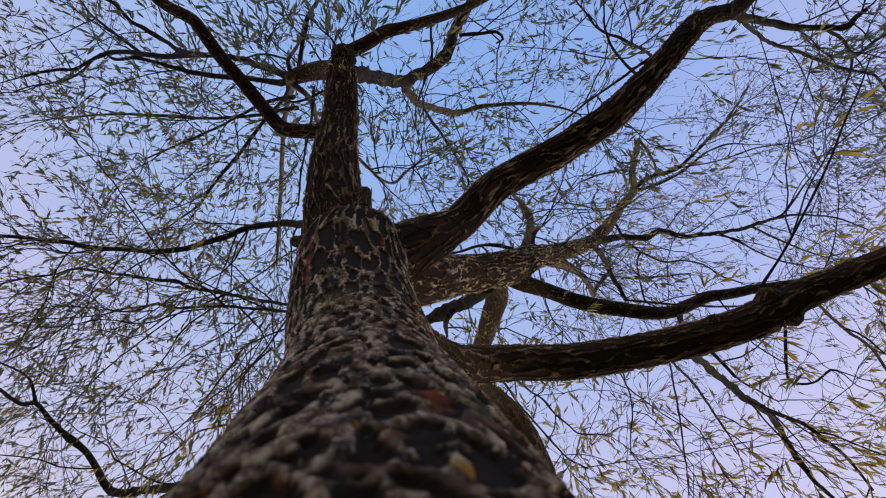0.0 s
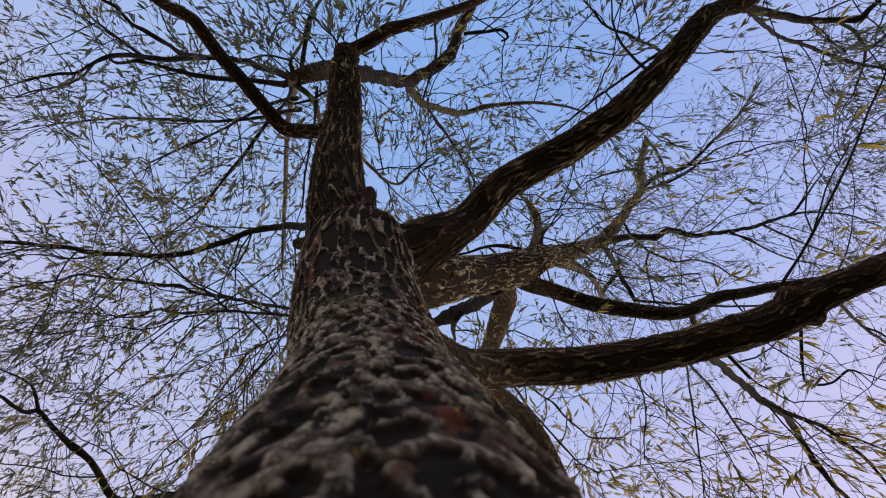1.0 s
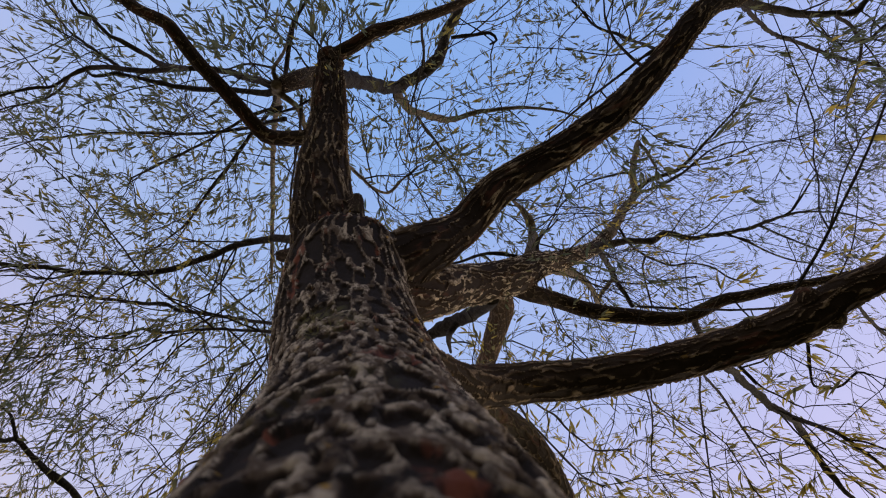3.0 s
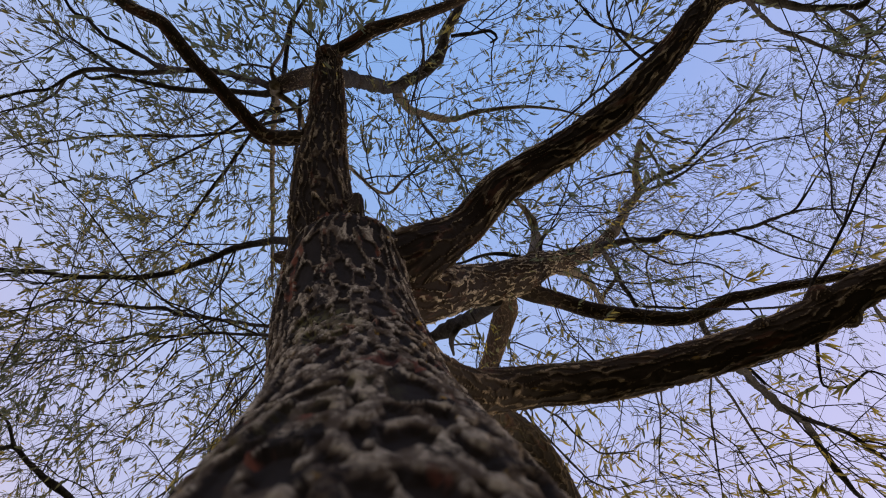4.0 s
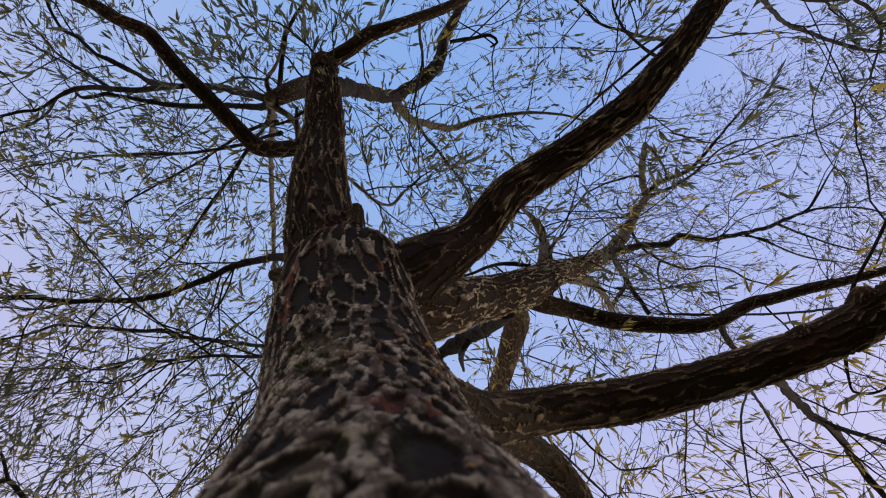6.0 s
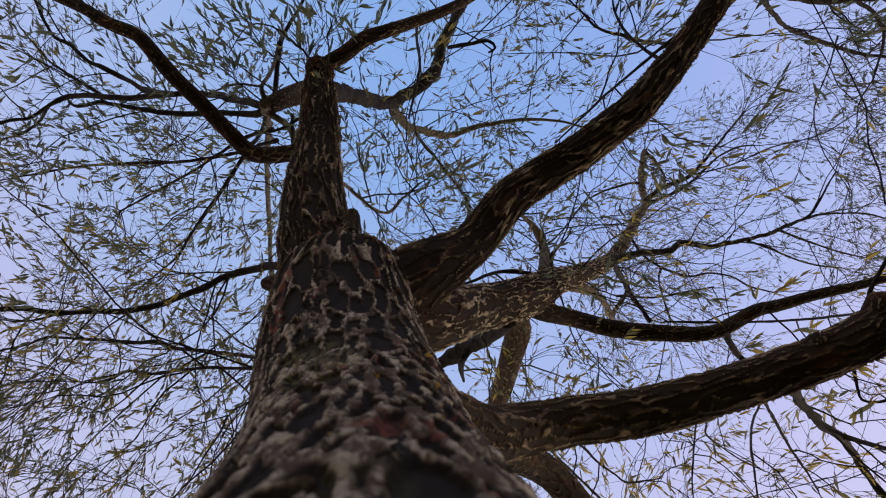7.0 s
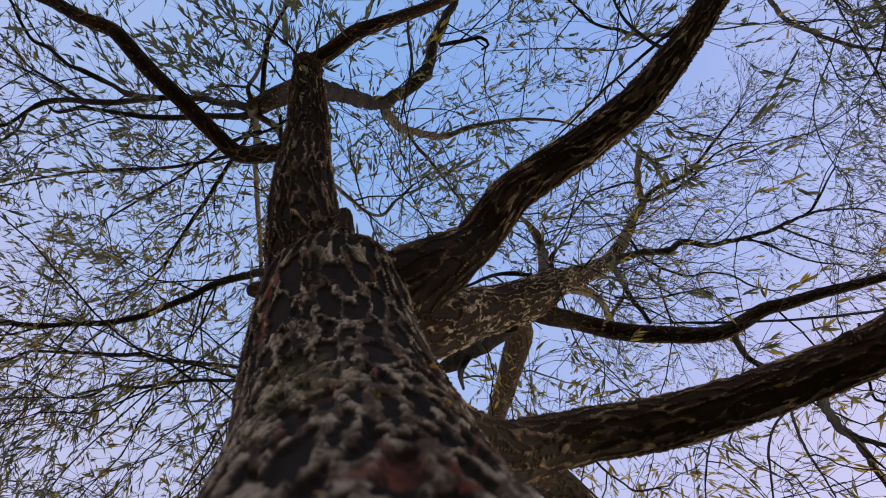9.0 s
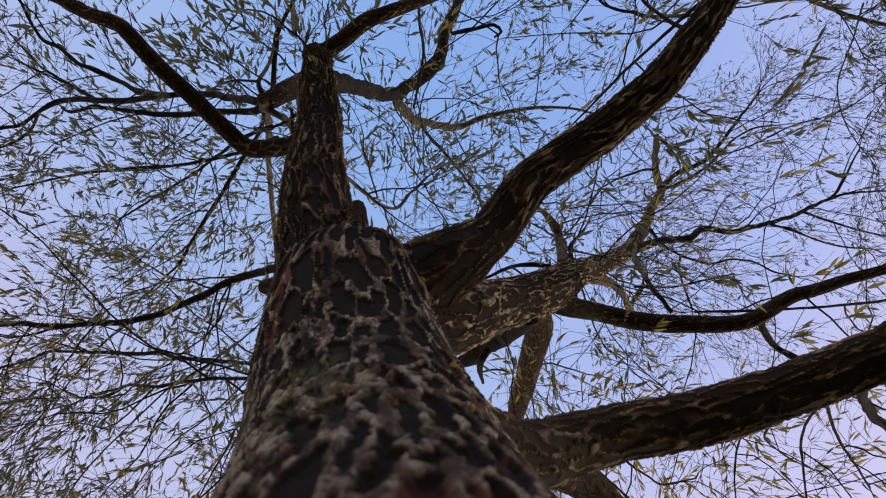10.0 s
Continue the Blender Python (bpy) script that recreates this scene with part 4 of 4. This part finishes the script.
def along(lines, each, low):
    """Random starts on lines, so many on each, past the share low: places, ways and which line."""
    n, m, _ = lines.shape
    which = np.repeat(np.arange(n), each)
    s = rng.uniform(low, 1, len(which)) * (m - 1.001)
    k = s.astype(int)
    a, b = lines[which, k], lines[which, k + 1]
    return a + (b - a) * (s - k)[:, None], units(b - a), which


def leaf_shape(width, curl, fold, twist):
    """A narrow pointed leaf along +x, 1 long, folded on its midrib and curled: verts and faces."""
    s = np.array([0, 0.10, 0.32, 0.60, 0.84, 1.0])
    w = np.array([0.06, 0.55, 1.0, 0.86, 0.42, 0.03]) * width / 2
    z = -curl * s**2
    a = twist * s
    mid = np.stack([s, 0 * s, z], -1)
    left = np.stack([s, w * np.cos(a), z + fold * w + w * np.sin(a)], -1)
    right = np.stack([s, -w * np.cos(a), z + fold * w - w * np.sin(a)], -1)
    f = []
    for i in range(5):
        f += [[i, i + 1, 7 + i, 6 + i], [i + 1, i, 12 + i, 13 + i]]
    return np.vstack([mid, left, right]), np.array(f)


LEAF_SHAPES = [leaf_shape(*x) for x in ((0.20, 0.05, 0.3, 0.2), (0.17, 0.15, 0.2, -0.5), (0.21, 0.28, 0.4, 0.8), (0.19, -0.1, 0.25, -0.2), (0.16, 0.4, 0.15, 0.4))]


def leaf_turns(way, roll):
    side = units(np.cross(np.array((0, 0, 1.0)), way) + 1e-6)
    up = np.cross(way, side)
    y = np.cos(roll)[:, None] * side + np.sin(roll)[:, None] * up
    return np.stack([way, y, np.cross(way, y)], -1)


def many_leaves(at, way, size):
    turn = leaf_turns(way, rng.uniform(-0.8, 0.8, len(at)))
    kind = rng.integers(len(LEAF_SHAPES), size=len(at))
    verts = np.stack([v for v, _ in LEAF_SHAPES])[kind] * size[:, None, None]
    verts = np.einsum("nij,nkj->nki", turn, verts) + at[:, None]
    faces = LEAF_SHAPES[0][1][None] + (np.arange(len(at)) * verts.shape[1])[:, None, None]
    return verts, faces


def foliage(branch, p, r, far, plan, low, big, tone, single):
    """What grows on one branch. plan: side branches a metre, twigs on each, sprigs on each twig, leaves on each sprig."""
    sides, twig_count, sprig_count, leaf_count = plan
    ok = np.nonzero((p[:, 2] > low) & (far > 0.2 * far[-1]))[0]
    ok = ok[ok < len(p) - 1]
    if not len(ok):
        return
    n = max(1, int(round(0.8 * sides * (far[ok[-1]] - far[ok[0]]))))
    i = np.r_[rng.choice(ok, n), ok[-1], ok[-1]]
    t = units(p[i + 1] - p[i])
    out = units(p[i] * (1, 1, 0) - (-0.2, 0.1, 0))
    way = units(0.75 * t + 0.55 * rng.normal(size=t.shape) + 0.35 * out + (0, 0, 0.05))
    side = shoots(p[i], way, rng.uniform(0.5, 1.7, len(i)), 0.05, 0.17, 10)
    keep = side[:, :, 2].min(1) > low
    side, r0 = side[keep], np.minimum(0.0065, 0.7 * r[i])[keep]
    if not len(side):
        return
    for line, thick in zip(side, r0):
        v, q = many_tubes(line[None], np.array([thick]), np.array([0.0022]), 5)
        new("side_branch", mesh_from("side_branch", v, q, BRANCH)).parent = branch
    a, t, _ = along(side, twig_count, 0.15)
    twig = shoots(a, units(t + 0.55 * rng.normal(size=t.shape)), rng.uniform(0.25, 0.8, len(a)), 0.10, 0.24, 8)
    twig = twig[twig[:, :, 2].min(1) > low - 0.2]
    a, t, _ = along(twig, sprig_count, 0.1)
    sprig = shoots(a, units(t + 0.5 * rng.normal(size=t.shape)), rng.uniform(0.12, 0.40, len(a)), 0.16, 0.12, 5)
    one = np.ones
    v1, q1 = many_tubes(twig, 0.0022 * one(len(twig)), 0.0011 * one(len(twig)), 3)
    v2, q2 = many_tubes(sprig, 0.0013 * one(len(sprig)), 0.0007 * one(len(sprig)), 3)
    ob = new("twig_spray", mesh_from("twig_spray", np.vstack([v1, v2]), np.vstack([q1, q2 + len(v1)]), TWIG))
    ob.parent = branch
    tagged(ob, kind="stuff")
    leafy = sprig[rng.random(len(sprig)) < 0.8]
    if not len(leafy) or not leaf_count:
        return
    a, t, _ = along(leafy, max(1, round((0.66 if big > 0.9 else 0.9) * leaf_count)), 0.05)
    way = units(t + 0.30 * rng.normal(size=t.shape) + 0.25 * units(a * (1, 1, 0)) + (0, 0, -0.28))
    size = rng.uniform(0.050, 0.105, len(a)) * big
    shade = np.clip(tone + 0.9 * (soft_noise(a * 0.9, 41) - 0.5) + 0.2 * rng.normal(size=len(a)), 0, 1)
    near = np.hypot(a[:, 0] + 0.2, a[:, 1]) + 0.8 * (a[:, 2] - 3) < 3.1
    near &= np.cumsum(near) <= single[0]
    single[0] -= int(near.sum())
    for part_of, name in ((~near, "leaves"), (near, "leaf")):
        if not part_of.any():
            continue
        v, f = many_leaves(a[part_of], way[part_of], size[part_of])
        tint = np.repeat(shade[part_of].astype(np.float32), v.shape[1])
        groups = [(v.reshape(-1, 3), f.reshape(-1, 4), tint)] if name == "leaves" else [(x, f[0], tint[: len(x)] * 0 + w) for x, w in zip(v, shade[part_of])]
        for x, faces, tone in groups:
            me = mesh_from(name, x, faces, LEAF)
            me.attributes.new("shade", "FLOAT", "POINT").data.foreach_set("value", np.ascontiguousarray(tone, dtype=np.float32))
            ob = new(name, me)
            ob.parent = branch
            if name == "leaves":
                tagged(ob, kind="stuff")


# side branches a metre, twigs on each, sprigs on each twig, leaves on each sprig
PLAIN = (3.4, 7, 4, 7)
DENSITY = {
    (0.7, 5, 4, 5): ("branch_c_r1", "branch_l2",),
    (1.0, 6, 4, 5): ("branch_l3c",),
    (1.2, 5, 4, 6): ("branch_b1d", "branch_b1e", "branch_b1f", "branch_b2c", "branch_b2d", "branch_b2e", "branch_b_hang", "branch_b_hang2", "branch_b_pale2", "branch_b_side", "branch_b_top", "branch_b_up2", "branch_c_h4", "branch_l3m", "branch_t1b",),
    (1.4, 6, 4, 6): ("branch_c_h3",),
    (1.4, 6, 4, 7): ("branch_c_r2", "branch_c_r2b", "branch_c_r4", "branch_c_r5",),
    (1.6, 6, 4, 6): ("branch_c_h2", "branch_l3h", "branch_l3i",),
    (1.6, 7, 4, 6): ("branch_t2",),
    (1.7, 6, 4, 6): ("branch_b3b", "branch_bl", "branch_bl2", "branch_bl3", "branch_c_r3", "branch_eb", "branch_t1", "limb_a", "limb_b", "limb_c", "limb_d", "limb_e",),
    (2.2, 7, 4, 7): ("branch_l3a", "branch_l3b", "branch_l3g",),
    (2.3, 7, 4, 6): ("branch_l3f",),
    (2.6, 6, 4, 6): ("branch_c_h1",),
    (2.6, 6, 4, 7): ("branch_b3",),
    (3.6, 6, 4, 7): ("branch_b_pale",),
    (3.8, 7, 4, 7): ("branch_b2b", "branch_t2b",),
    (4.0, 6, 4, 7): ("branch_b_arc",),
    (4.0, 7, 4, 7): ("branch_a_t1", "branch_a_t2", "branch_a_t3", "branch_a_t5", "branch_low_d", "branch_t2d",),
    (4.8, 7, 4, 7): ("branch_l3e", "branch_l4a", "branch_l4b",),
    (4.8, 7, 4, 8): ("branch_l1b", "branch_low_c",),
    (5.0, 7, 4, 7): ("branch_a_s1", "branch_a_s2", "branch_a_s3", "branch_b_up", "branch_stem_lit", "branch_t2c",),
    (6.0, 7, 4, 7): ("branch_a_t4", "branch_b1b", "branch_b1c", "branch_d_b",),
    (6.2, 7, 4, 8): ("branch_l1",),
    (6.5, 7, 4, 7): ("branch_d_a",),
    (5.4, 7, 4, 8): ("branch_low_a",),
    (7.0, 7, 4, 8): ("branch_low_b",),
}
PLANS = {name: plan for plan, names in DENSITY.items() for name in names}
BARE = ("branch_eloop", "branch_ea", "branch_ea2", "branch_l3j", "branch_l3k", "branch_l3n")
YELLOWED = ("branch_low_a", "branch_low_b", "branch_d_a", "branch_d_b", "branch_b_pale", "branch_b2b", "branch_b3", "branch_b_up", "branch_b_arc", "branch_b_side", "limb_c")
SMALL_LEAVED = ("limb_b", "limb_e", "branch_b_", "branch_b1", "branch_b2", "branch_b3", "branch_e")
LARGE_LEAVED = ("branch_a_s1", "branch_a_s2", "branch_a_s3", "branch_t2d", "branch_c_r3", "branch_c_r4", "branch_c_r2", "limb_c")


def build_tree():
    tree = tagged(new("willow_tree"), "old willow with deeply furrowed grey-brown bark and thin autumn leaves", "tree")
    made = split_wood(tree)
    single = [300]
    for k, name in enumerate(WOOD):
        if name in made:
            ob, (p, r, far) = made[name], glide(WOOD[name], 0.03)
        elif name in THICK:
            continue
        else:
            ob, p, r, far = thin_branch(name, tree, 100 + 11 * k)
        if name.startswith("stub") or name == "trunk" or name in BARE:
            continue
        low = 3.7 if name.startswith(("limb_c", "branch_c")) else 4.2 if name.startswith(("branch_low", "branch_bl")) else 4.9
        big = 0.85 if name in LARGE_LEAVED else 0.55 if name.startswith(SMALL_LEAVED) else 0.66 if name.startswith(("branch_low", "branch_bl")) else 0.75 if name.startswith(("branch_l1", "branch_d", "branch_c_h", "branch_a", "branch_t", "limb_a")) else 0.95
        tone = 0.62 if name.startswith("branch_low") else 0.80 if name in YELLOWED else 0.74 if name.startswith("branch_c") else 0.22 if name.startswith(("branch_a", "branch_t", "branch_b1", "limb_a")) else 0.34
        foliage(ob, p, r, far, PLANS.get(name, PLAIN), low, big, tone, single)


def build_ground():
    bm = bmesh.new()
    bmesh.ops.create_grid(bm, x_segments=120, y_segments=120, size=1.0)
    for v in bm.verts:
        far = v.co.length
        v.co.xy *= 8 + 900 * far**4
        v.co.z = 0.05 * (noise.noise(v.co * 0.6) + 0.4 * noise.noise(v.co * 2.1))
    me = bpy.data.meshes.new("ground")
    bm.to_mesh(me)
    bm.free()
    me.materials.append(ground_material())
    me.shade_smooth()
    tagged(new("ground", me), "dry grass and soil under the willow", "ground", kind="structure")


build_ground()
build_tree()
